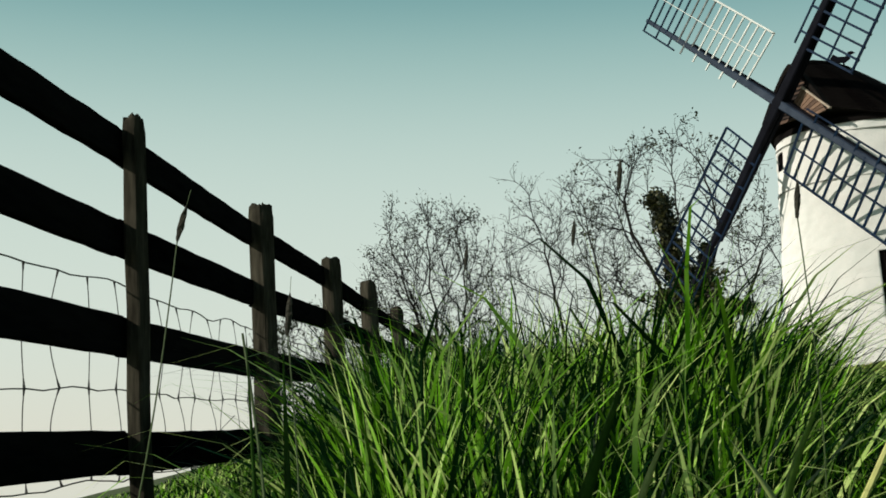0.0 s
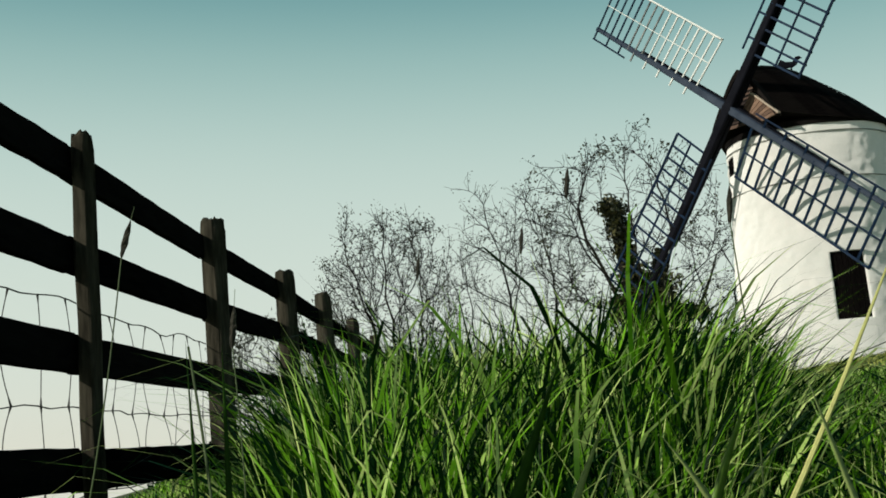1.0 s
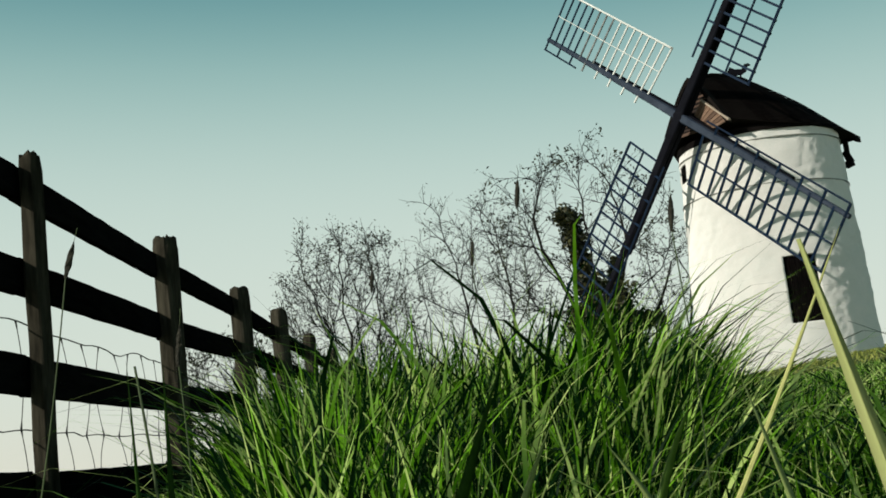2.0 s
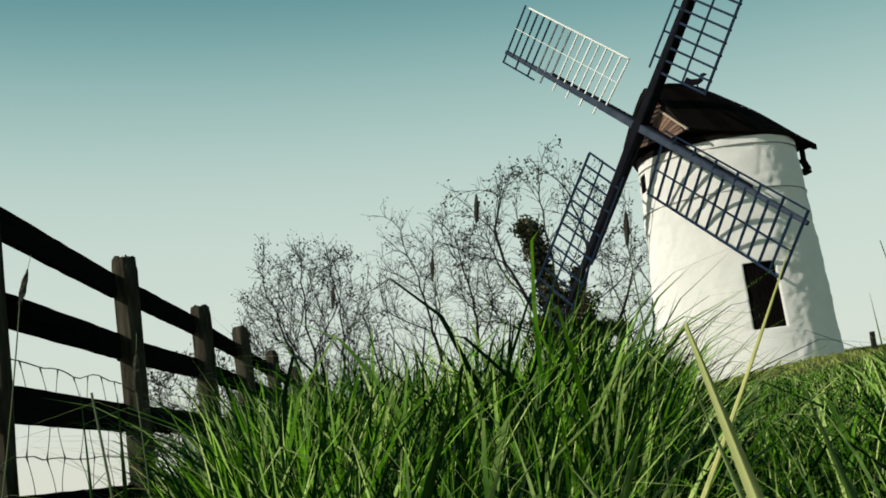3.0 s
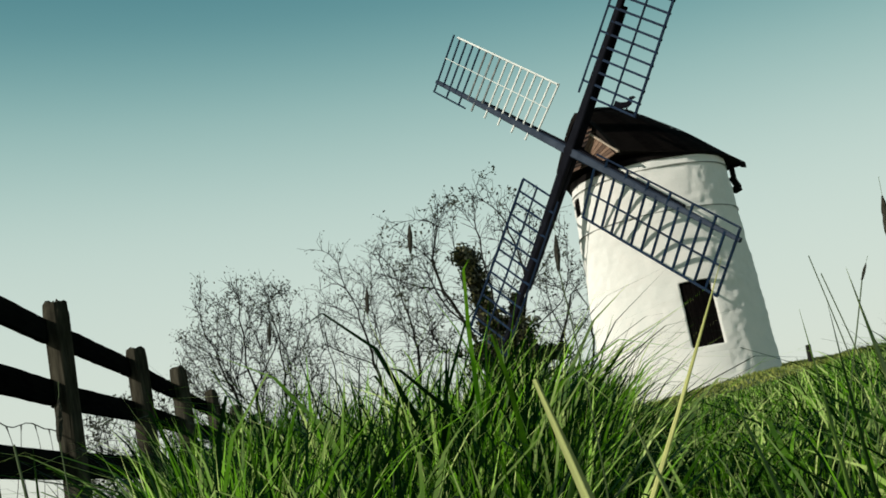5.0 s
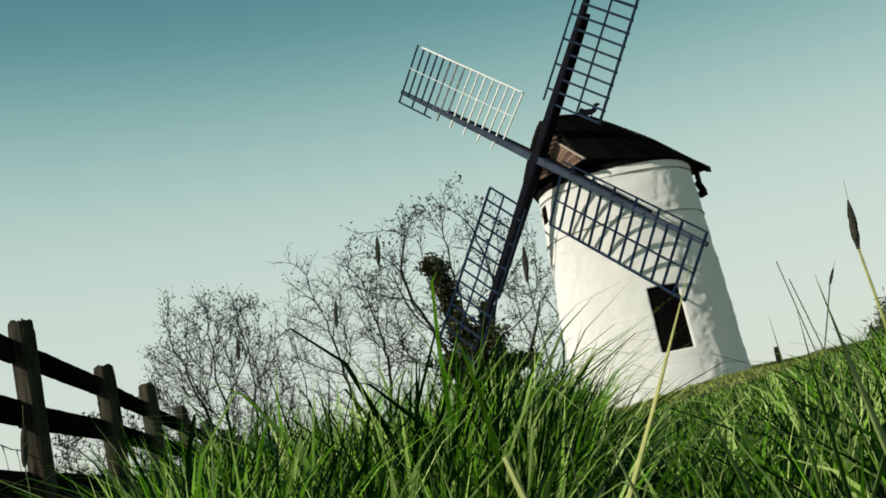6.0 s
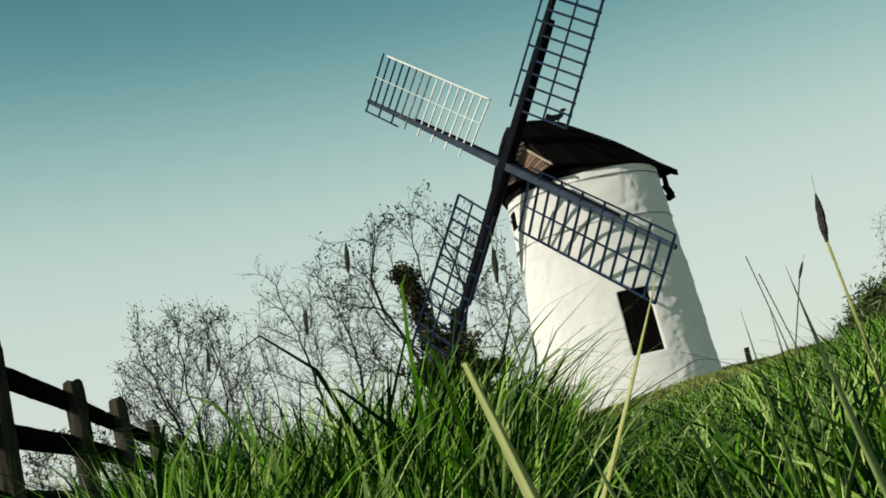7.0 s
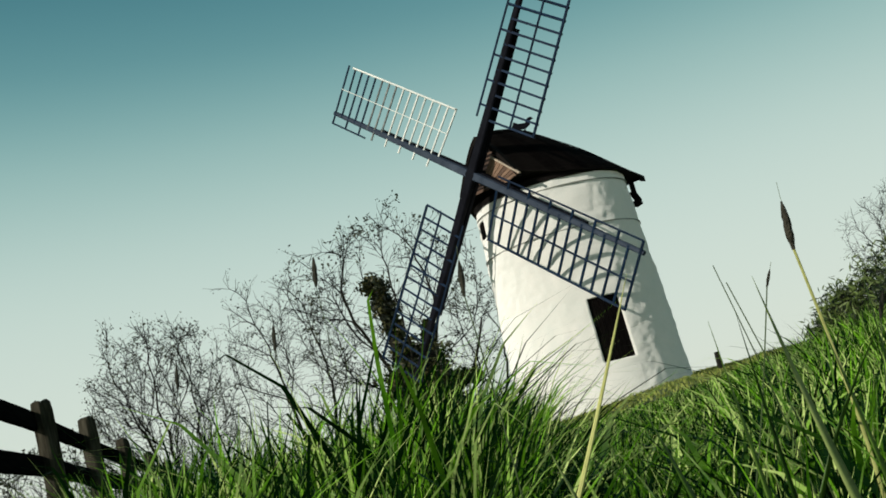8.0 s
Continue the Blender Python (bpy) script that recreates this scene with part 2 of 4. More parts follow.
def boards_in_opening(a, half, z0, z1, count, inset, mat, name, label):
    first = None
    for k in range(count):
        bm = bmesh.new()
        c0, c1 = a - half + 2 * half * (k + 0.04) / count, a - half + 2 * half * (k + 0.96) / count
        d = random.uniform(-0.006, 0.006)
        ring_skin(bm, [[on_tower(c, z, -inset + d + o) for c, o in ((c0, 0), (c1, 0), (c1, -0.04), (c0, -0.04))] for z in (z0 + 0.02, z1 - 0.02)])
        if first is None:
            first = mill_part(name, bm, mat, None, label)
        else:
            mill_part("plank", bm, mat, first)
    return first


boards_in_opening(*DOOR, 6, 0.10, DOOR_DARK, "loading_door", "black planked door set into the wall")
boards_in_opening(*WINDOW, 3, 0.04, DOOR_DARK, "small_window", "small dark shuttered window")


# the cap: sections from the front gable to the tail, as (s, ridge z, eave z, half width)
CAP = [(3.30, 13.10, 11.25, 1.45), (2.2, 13.36, 10.95, 2.35), (1.2, 13.44, 10.80, 2.95), (0.2, 13.36, 10.74, 3.14), (-1.0, 13.06, 10.70, 3.10), (-2.0, 12.66, 10.68, 2.80), (-2.95, 12.20, 10.66, 2.40)]
TAIL = -2.95


def cap_at(s, f):
    """A point of the roof: f from -1 (eave) over 0 (ridge) to 1 (other eave)."""
    for (s0, r0, e0, w0), (s1, r1, e1, w1) in zip(CAP, CAP[1:]):
        if s <= s0 and s >= s1:
            k = (s0 - s) / (s0 - s1)
            r, e, w = r0 + (r1 - r0) * k, e0 + (e1 - e0) * k, w0 + (w1 - w0) * k
            g = abs(f)
            return MILL + FRONT * s + SIDE * (w * (g ** 0.92) * (1 if f > 0 else -1)) + UP * (r + (e - r) * g ** 1.18)
    return MILL


def cap_boards():
    first = None
    count = 22
    for side in (1, -1):
        for k in range(count):
            s0 = 3.30 - 6.24 * k / count
            s1 = 3.30 - 6.24 * (k + 1) / count + 0.012
            bm = bmesh.new()
            lift = random.uniform(0.0, 0.03)
            top, low = [], []
            for j in range(9):
                f = side * (0.001 + 1.03 * j / 8) if j else side * 0.0
                f = max(-1.0, min(1.0, f))
                for s, row in ((s0, top), (s1, low)):
                    row.append(cap_at(max(min(s, 3.30), TAIL), f) + UP * lift)
            va, vb = [bm.verts.new(p) for p in top], [bm.verts.new(p) for p in low]
            for j in range(8):
                bm.faces.new((va[j], va[j + 1], vb[j + 1], vb[j]) if side > 0 else (va[j], vb[j], vb[j + 1], va[j + 1]))
            bmesh.ops.solidify(bm, geom=bm.faces[:], thickness=0.05)
            if first is None:
                first = mill_part("cap_roof", bm, TAR_BOARD, None, "black tarred boarded roof curving down to the tail")
            else:
                mill_part("roof_board", bm, TAR_BOARD, first)


cap_boards()

# the boarded lining under the roof boards, closed below
bm = bmesh.new()
ring_skin(bm, [[cap_at(s, f) - UP * (0.07 if abs(f) < 1 else 0.0) for f in [-1 + k / 8 for k in range(17)]] for s in (3.28, 2.2, 1.2, 0.2, -1.0, -2.0, TAIL + 0.01)])
mill_part("roof_lining", bm, TAR_BOARD)

# front gable boards, tail gable, verge and ridge
for s, name, count, label in ((3.22, "front_gable", 13, "dark brown boarded gable behind the sails"), (-2.86, "tail_gable", 12, "black boarded tail gable")):
    first = None
    lo, hi = cap_at(s, 1.0).z - 0.1, cap_at(s, 0).z
    for k in range(count):
        z0, z1 = lo + (hi - lo) * k / count, lo + (hi - lo) * (k + 0.95) / count

        def half_at(z):
            best = 0.0
            for j in range(60):
                f = j / 59
                if cap_at(s, f).z >= z:
                    best = (cap_at(s, f) - MILL).dot(SIDE)
            return max(best - 0.03, 0.03)
        bm = bmesh.new()
        a, b = half_at(z0 + 0.001), half_at(z1)
        o = MILL + FRONT * s
        ring_skin(bm, [[o + FRONT * (d + 0.02 * (1 if zz == z0 else 0)) + SIDE * w + UP * zz for w, zz in ((-a, z0), (a, z0), (b, z1), (-b, z1))] for d in (0, 0.05)])
        mat = FRONT_BOARD if s > 0 else TAR_BOARD
        if first is None:
            first = mill_part(name, bm, mat, None, label)
        else:
            mill_part("gable_board", bm, mat, first)

for side in (1, -1):
    for s in (3.36, TAIL - 0.03):
        bm = bmesh.new()
        pts = [cap_at(3.30 if s > 0 else TAIL, side * j / 8) + FRONT * (s - (3.30 if s > 0 else TAIL)) for j in range(9)]
        pts.append(pts[-1] + (pts[-1] - pts[-2]) * 0.12)
        ring_skin(bm, [[p + FRONT * u + UP * v for u, v in ((-0.16, -0.16), (0.16, -0.16), (0.16, 0.07), (-0.16, 0.07))] for p in pts])
        mill_part("verge_board", bm, TAR_BOARD)
bm = bmesh.new()
ring_skin(bm, [[cap_at(s, 0) + SIDE * u + UP * v for u, v in ((-0.1, 0.0), (0.1, 0.0), (0.06, 0.1), (-0.06, 0.1))] for s in (3.30, 2.2, 1.2, 0.2, -1.0, -2.0, TAIL + 0.01)])
mill_part("ridge_board", bm, TAR_BOARD)
# storm hatch of brown boards, leaning along the verge of the front gable
first = None
hatch = MILL + FRONT * 3.40
UPPER, LOWER = ((0.50, 12.16), (1.62, 11.12)), ((0.06, 11.70), (0.86, 11.00))
spot = lambda edge, f: (edge[0][0] + (edge[1][0] - edge[0][0]) * f, edge[0][1] + (edge[1][1] - edge[0][1]) * f)
for k in range(8):
    f0, f1 = k / 8, (k + 0.86) / 8
    bm = bmesh.new()
    ring_skin(bm, [[hatch + FRONT * d + SIDE * a + UP * b for a, b in (spot(UPPER, f0), spot(UPPER, f1), spot(LOWER, f1), spot(LOWER, f0))] for d in (0.02, 0.10)])
    if first is None:
        first = mill_part("storm_hatch", bm, GABLE_BOARD, None, "sunlit brown boarded hatch")
    else:
        mill_part("hatch_board", bm, GABLE_BOARD, first)
bm = bmesh.new()
(ua, ub), (va, vb) = UPPER
beam(bm, hatch + FRONT * 0.10 + SIDE * ua + UP * ub, hatch + FRONT * 0.10 + SIDE * va + UP * vb, SIDE + UP, FRONT, 0.07, 0.12)
mill_part("hatch_edge", bm, HATCH_EDGE, first)
# the hanging gear at the tail
bm = bmesh.new()
tail = cap_at(-2.7, 0.80) - UP * 1.0 * 0.35
bars(bm, tail, tail - UP * 0.55, 0.16)
bars(bm, tail - UP * 0.5 - SIDE * 0.08, tail - UP * 0.95 + SIDE * 0.12, 0.22)
bars(bm, tail - UP * 0.9 + SIDE * 0.0, tail - UP * 1.1 + SIDE * 0.05, 0.3)
mill_part("tail_bracket", bm, TAR_BOARD, None, "black bracket hanging under the tail eave")
# eave curb under the cap
bm = bmesh.new()
ring_skin(bm, [[MILL + Vector((r * math.cos(2 * math.pi * k / 64), r * math.sin(2 * math.pi * k / 64), z)) for k in range(64)] for r, z in ((2.95, 10.72), (3.04, 10.72), (3.04, 10.95), (2.2, 11.0))])
mill_part("curb", bm, TAR_BOARD)

# weather vane on the ridge, a plain bird outline
vane = cap_at(0.35, 0) - UP * 0.1
bm = bmesh.new()
bars(bm, vane, vane + UP * 0.36, 0.05)
VANE_ALONG = Vector((0.95, -0.31, 0))
outline = [(-0.42, 0.10), (-0.30, 0.34), (-0.16, 0.20), (0.06, 0.16), (0.16, 0.36), (0.28, 0.38), (0.36, 0.28), (0.24, 0.22), (0.20, 0.02), (0.05, -0.10), (-0.15, -0.10)]
ring_skin(bm, [[vane + UP * (0.40 + v * 0.85) + VANE_ALONG * u * 1.2 + VANE_ALONG.cross(UP) * d for u, v in outline] for d in (-0.025, 0.025)])
mill_part("weather_vane", bm, STOCK_DARK, None, "dark bird-shaped weather vane")

# the sails
HUB = Vector((12.341, 44.992, 11.678))
AXLE = Vector((-0.8264, -0.5600, 0.0591)).normalized()
ACROSS = Vector((0.5610, -0.8278, 0)).normalized()
RISE = AXLE.cross(ACROSS) * -1
RISE = RISE if RISE.z > 0 else -RISE
PSI, REACH, INNER, WIDE, LEAD, TWIST_IN, TWIST_OUT = -0.668, 8.27, 1.87, 2.04, 0.40, 0.141, 0.053
INNERS, WIDES = (1.45, 1.87, 1.87, 2.15), (2.04, 2.04, 2.04, 2.24)


def sail_frame(k):
    a = PSI - k * math.pi / 2
    u = ACROSS * math.cos(a) + RISE * math.sin(a)
    q = ACROSS * math.sin(a) - RISE * math.cos(a)
    return u, q


def sail_point(k, r, s, out=0.0):
    u, q = sail_frame(k)
    b = TWIST_IN + (TWIST_OUT - TWIST_IN) * (r - INNER) / (REACH - INNER)
    return HUB + u * r + (q * math.cos(b) - AXLE * math.sin(b)) * s + AXLE * out


bm = bmesh.new()
ring_skin(bm, [[HUB + AXLE * d + (ACROSS * math.cos(t) + RISE * math.sin(t)) * r for t in [2 * math.pi * j / 16 for j in range(16)]] for d, r in ((-2.2, 0.20), (-0.35, 0.22), (-0.3, 0.27), (0.10, 0.27), (0.14, 0.20))])
mill_part("windshaft", bm, STOCK_DARK, None, "dark iron windshaft and poll end")

for k, (name, label) in enumerate((("sail", "dark lattice sail before the white wall"), ("sail", "dark blue-grey lattice sail pointing down"), ("sail", "lattice sail with pale sunlit bars"), ("sail", "dark lattice sail pointing up"))):
    u, q = sail_frame(k)
    inner, wide = INNERS[k], WIDES[k]
    bm = bmesh.new()
    beam(bm, HUB + u * 0.1, HUB + u * (REACH + 0.12), q, AXLE, 0.40 if k in (1, 3) else 0.30, 0.26, cuts=4, taper=0.55)
    stock = mill_part(name, bm, STOCK_DARK if k in (1, 3) else STOCK_PAINT, None, label)
    bm = bmesh.new()
    beam(bm, HUB + u * 0.2 - AXLE * 0.24, HUB + u * 5.6 - AXLE * 0.24, q, AXLE, 0.38, 0.24, cuts=2, taper=0.75)
    mill_part("clamp", bm, STOCK_DARK, stock)
    count = 16 if k == 2 else 14
    for j in range(count):
        r = REACH - (REACH - inner) * j / (count - 1)
        # Left sail: inner bars get the sunlit colours, outer ones plain timber.
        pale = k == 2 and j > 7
        half_lit = k == 2 and 4 < j < 8
        bm = bmesh.new()
        bars(bm, sail_point(k, r, -LEAD if j % 2 == 0 else -0.05, 0.06), sail_point(k, r, wide + 0.04, 0.06), 0.056 if k == 2 else 0.08)
        mill_part("sail_bar", bm, SAIL_SUNLIT if pale else SAIL_HALF_LIT if half_lit else SAIL_TIMBER, stock)
    for s, w in ((-LEAD, 0.06), (wide, 0.065 if k == 2 else 0.08), (wide * 0.52, 0.028 if k == 2 else 0.06)):
        for r0, r1 in ((inner, REACH - 4.6), (REACH - 4.6, REACH - 2.2), (REACH - 2.2, REACH)):
            if k == 2 and s > wide * 0.8 and r1 == REACH:
                r0, r1 = r0, REACH - 0.3
            if k == 2 and s < 0 and r1 != REACH:
                continue
            bm = bmesh.new()
            steps = [r0 + (r1 - r0) * i / 4 for i in range(5)]
            for a, b in zip(steps, steps[1:]):
                bars(bm, sail_point(k, a, s, 0.10), sail_point(k, b, s, 0.10), w)
            mill_part("hemlath", bm, SAIL_SUNLIT if (k == 2 and s > 0) else SAIL_TIMBER, stock)


# ---- the fence ----
FENCE = [(-1.11, 2.0), (-0.945, 3.9), (-0.825, 5.8), (-0.670, 7.6), (-0.565, 9.5), (-0.450, 11.4), (-0.315, 13.3), (-0.17, 15.2), (-0.02, 17.1)]
TOPS = [1.46, 1.484, 1.545, 1.54, 1.63, 1.625, 1.63, 1.66, 1.70]
RAIL_Z = [1.395, 1.103, 0.796, 0.447]
RAIL_H = [0.107, 0.112, 0.121, 0.127]

for k, (x, y) in enumerate(FENCE):
    foot = float(lie(x, y)) - 0.25
    post = thing("fence_post", (x, y, foot), "rough weathered dark wooden fence post in long grass", "fence post", "posts of the fence")
    bm = bmesh.new()
    h = TOPS[k] - foot
    lean = Vector((random.uniform(-0.012, 0.012), random.uniform(-0.02, 0.02), 0))
    rings = []
    stout = (1, 0.78, 1.30, 1.35, 1.4, 1.4, 1.4, 1.3, 1.2)[k]
    w0, w1 = random.uniform(0.030, 0.033) * stout, random.uniform(0.041, 0.045) * stout
    heights = [0, h * 0.25, h * 0.45, h * 0.6, h * 0.75, h * 0.9, h - 0.055, h - 0.012, h]
    for i, z in enumerate(heights):
        s = 1.0 - 0.06 * z / h
        if i == len(heights) - 2:
            s = 0.86
        if i == len(heights) - 1:
            s = 0.62
        ring = []
        for u, v in ((-1, -0.8), (-0.8, -1), (0, -1.02), (0.8, -1), (1, -0.8), (1, 0), (1, 0.8), (0.8, 1), (0, 1.03), (-0.8, 1), (-1, 0.8), (-1, 0)):
            j = random.uniform(-0.003, 0.003)
            ring.append(Vector((u * w0 * s + j, v * w1 * s + random.uniform(-0.003, 0.003), z + (random.uniform(-0.012, 0.012) if i > 6 else 0))) + lean * (z / h))
        rings.append(ring)
    ring_skin(bm, rings)
    bm.transform(Matrix.Rotation(radians((-14, -20, -24, -34, -28, -22)[k % 6]), 4, "Z"))
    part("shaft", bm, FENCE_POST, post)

for k in range(len(FENCE) - 1):
    (x0, y0), (x1, y1) = FENCE[k], FENCE[k + 1]
    d = Vector((x1 - x0, y1 - y0, 0)).normalized()
    face = Vector((d.y, -d.x, 0))
    for j, (z, h) in enumerate(zip(RAIL_Z, RAIL_H)):
        rise = lambda y: (0.013, 0.022, 0.0175, 0.013)[j] * max(y / 1.096 - 3.7, -0.6)
        a = Vector((x0, y0, z + rise(y0) + random.uniform(-0.006, 0.006))) - face * 0.056
        b = Vector((x1, y1, z + rise(y1) + random.uniform(-0.006, 0.006))) - face * 0.056 - d * 0.004
        rail = thing("fence_rail", a, "dark weathered wooden fence rail nailed to posts", "fence rail", "rails of the fence")
        bm = bmesh.new()
        beam(bm, (0, 0, 0), b - a, face, UP, 0.034, h, wobble=0.0018, cuts=15, chamfer=0.12)
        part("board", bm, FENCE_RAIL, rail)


def tube(points, radius, sides=4):
    bm = bmesh.new()
    rings = []
    for i, p in enumerate(points):
        a, b = Vector(points[max(i - 1, 0)]), Vector(points[min(i + 1, len(points) - 1)])
        d = (b - a).normalized()
        u = d.orthogonal().normalized()
        v = d.cross(u)
        r = radius(i / (len(points) - 1)) if callable(radius) else radius
        rings.append([Vector(p) + (u * math.cos(2 * math.pi * k / sides) + v * math.sin(2 * math.pi * k / sides)) * r for k in range(sides)])
    ring_skin(bm, rings)
    return bm


netting = thing("wire_netting", (FENCE[0][0], FENCE[0][1], 0.3), "sagging square wire stock netting behind the fence rails", "wire netting")


def fence_plan(y):
    for (x0, y0), (x1, y1) in zip(FENCE, FENCE[1:]):
        if y <= y1:
            return x0 + (x1 - x0) * (y - y0) / (y1 - y0)
    return FENCE[-1][0]


net_at = Vector(netting.location)
LINES = (0.968, 0.632, 0.372)


def net_height(z, y):
    span = (y - 2.0) % 1.9 / 1.9
    return z + 0.012 * (y - 3.9) - 0.015 * math.sin(math.pi * span) * (1 if z > 0.8 else 0.4) + 0.020 * noise.noise((y * 3.4, z * 5, 0)) + 0.007 * noise.noise((y * 9.0, z * 7, 3))


for z in LINES:
    pts = []
    y = 2.0
    while y < 11.0:
        pts.append(Vector((fence_plan(y) - 0.086, y, net_height(z, y))) - net_at)
        y += 0.1
    part("line_wire", tube(pts, 0.0026), WIRE, netting)
y = 2.1
while y < 10.8:
    pts = []
    dx, dy = random.uniform(-0.02, 0.02), random.uniform(-0.035, 0.035)
    for i in range(25):
        f = i / 24
        zt, zl = net_height(LINES[0], y), net_height(LINES[2], y)
        zm = net_height(LINES[1], y)
        bow = abs(math.sin(2 * math.pi * f))
        pts.append(Vector((fence_plan(y) - 0.086 + dx * bow, y + dy * bow + 0.006 * math.sin(9 * f), zt + (zm - zt) * f * 2 if f <= 0.5 else zm + (zl - zm) * (f * 2 - 1))) - net_at)
    part("stay_wire", tube(pts, lambda f: 0.0044 if f in (0.0, 1.0) or abs(f - 0.5) < 0.02 else 0.0017), WIRE, netting)
    y += 0.23 + random.uniform(-0.02, 0.02)


# ---- trees ----
def skin_limbs(name, limbs, sides):
    """One mesh from tapered limbs, each a list of (point, radius)."""
    verts, loops, starts = [], [], []
    for limb in limbs:
        base = len(verts)
        for i, (p, r) in enumerate(limb):
            a, b = limb[max(i - 1, 0)][0], limb[min(i + 1, len(limb) - 1)][0]
            d = b - a
            d = d / (np.linalg.norm(d) + 1e-9)
            u = np.cross(d, (0.31, 0.87, 0.38))
            u /= np.linalg.norm(u) + 1e-9
            v = np.cross(d, u)
            for k in range(sides):
                t = 2 * math.pi * k / sides
                verts.append(p + (u * math.cos(t) + v * math.sin(t)) * r)
        for i in range(len(limb) - 1):
            for k in range(sides):
                starts.append(len(loops))
                a, b = base + i * sides, base + (i + 1) * sides
                loops += [a + k, a + (k + 1) % sides, b + (k + 1) % sides, b + k]
    return bulk_mesh(name, np.array(verts), loops, starts)


def leaf_mesh(name, points, size, rng, slim=0.55):
    """Many small leaves, each a bent two-face blade, at the points."""
    p = np.repeat(np.asarray(points), 1, 0)
    n = len(p)
    a = rng.normal(size=(n, 3))
    a /= np.linalg.norm(a, axis=1)[:, None]
    b = np.cross(a, rng.normal(size=(n, 3)))
    b /= np.linalg.norm(b, axis=1)[:, None]
    c = np.cross(a, b)
    s = size * rng.uniform(0.6, 1.4, (n, 1))
    v = np.stack([p - a * s, p + b * s * slim + c * s * 0.15, p + a * s, p - b * s * slim + c * s * 0.15], 1).reshape(-1, 3)
    i = np.arange(n)[:, None] * 4
    tri = np.concatenate([i + [[0, 1, 2]], i + [[0, 2, 3]]], 1).reshape(-1, 3)
    return bulk_mesh(name, v, tri.ravel(), np.arange(len(tri)) * 3)


def grow(rng, base, stems, height, spread, levels=4, radius=0.2, twig=0.004, split=(5, 4, 4, 3), up=0.25, wild=0.16):
    """The limbs of a bush by level, fanning out; growth ends at a rough dome of that height and spread."""
    out = [[] for _ in range(levels)]
    tips = []
    base = np.asarray(base, float)
    centre = base + np.array([0, 0, height * 0.52])
    size = np.array([spread, spread, height * 0.48])

    def limb(p, d, length, r, level):
        steps = 7 if level < 2 else 4
        pts = [(p.copy(), r)]
        kids = []
        last = max(twig, r * 0.4)
        for i in range(steps):
            d = d + rng.normal(size=3) * wild + np.array([0, 0, up * 0.12])
            d = d / np.linalg.norm(d)
            step = length / steps
            if np.linalg.norm((p + d * step - centre) / size) > 0.96 and p[2] > height * 0.25:
                break
            p = p + d * step
            rr = r + (last - r) * (i + 1) / steps
            pts.append((p.copy(), rr))
            if level > 0 or i >= 1:
                kids.append((p.copy(), d.copy(), rr))
        if len(pts) < 2:
            return
        out[level].append(pts)
        tips.append((p.copy(), level))
        if level + 1 < levels and kids:
            count = split[min(level, len(split) - 1)]
            for c in range(count):
                q, e, rr = kids[min(len(kids) - 1, int((c + rng.uniform(0, 1)) / count * len(kids)))]
                side = np.cross(e, rng.normal(size=3))
                side /= np.linalg.norm(side) + 1e-9
                ang = rng.uniform(0.35, 0.85)
                limb(q, e * math.cos(ang) + side * math.sin(ang), length * rng.uniform(0.50, 0.75), max(twig, rr * 0.6), level + 1)

    for k in range(stems):
        t = 2 * math.pi * (k + rng.uniform(0, 0.7)) / stems
        o = 0.55 * rng.uniform(0.35, 1.1)
        d = np.array([math.cos(t) * o, math.sin(t) * o, 1.0])
        limb(base + np.array([math.cos(t), math.sin(t), 0]) * 0.2, d / np.linalg.norm(d), height * 0.80 * rng.uniform(0.85, 1.1), radius, 0)
    return out, tips


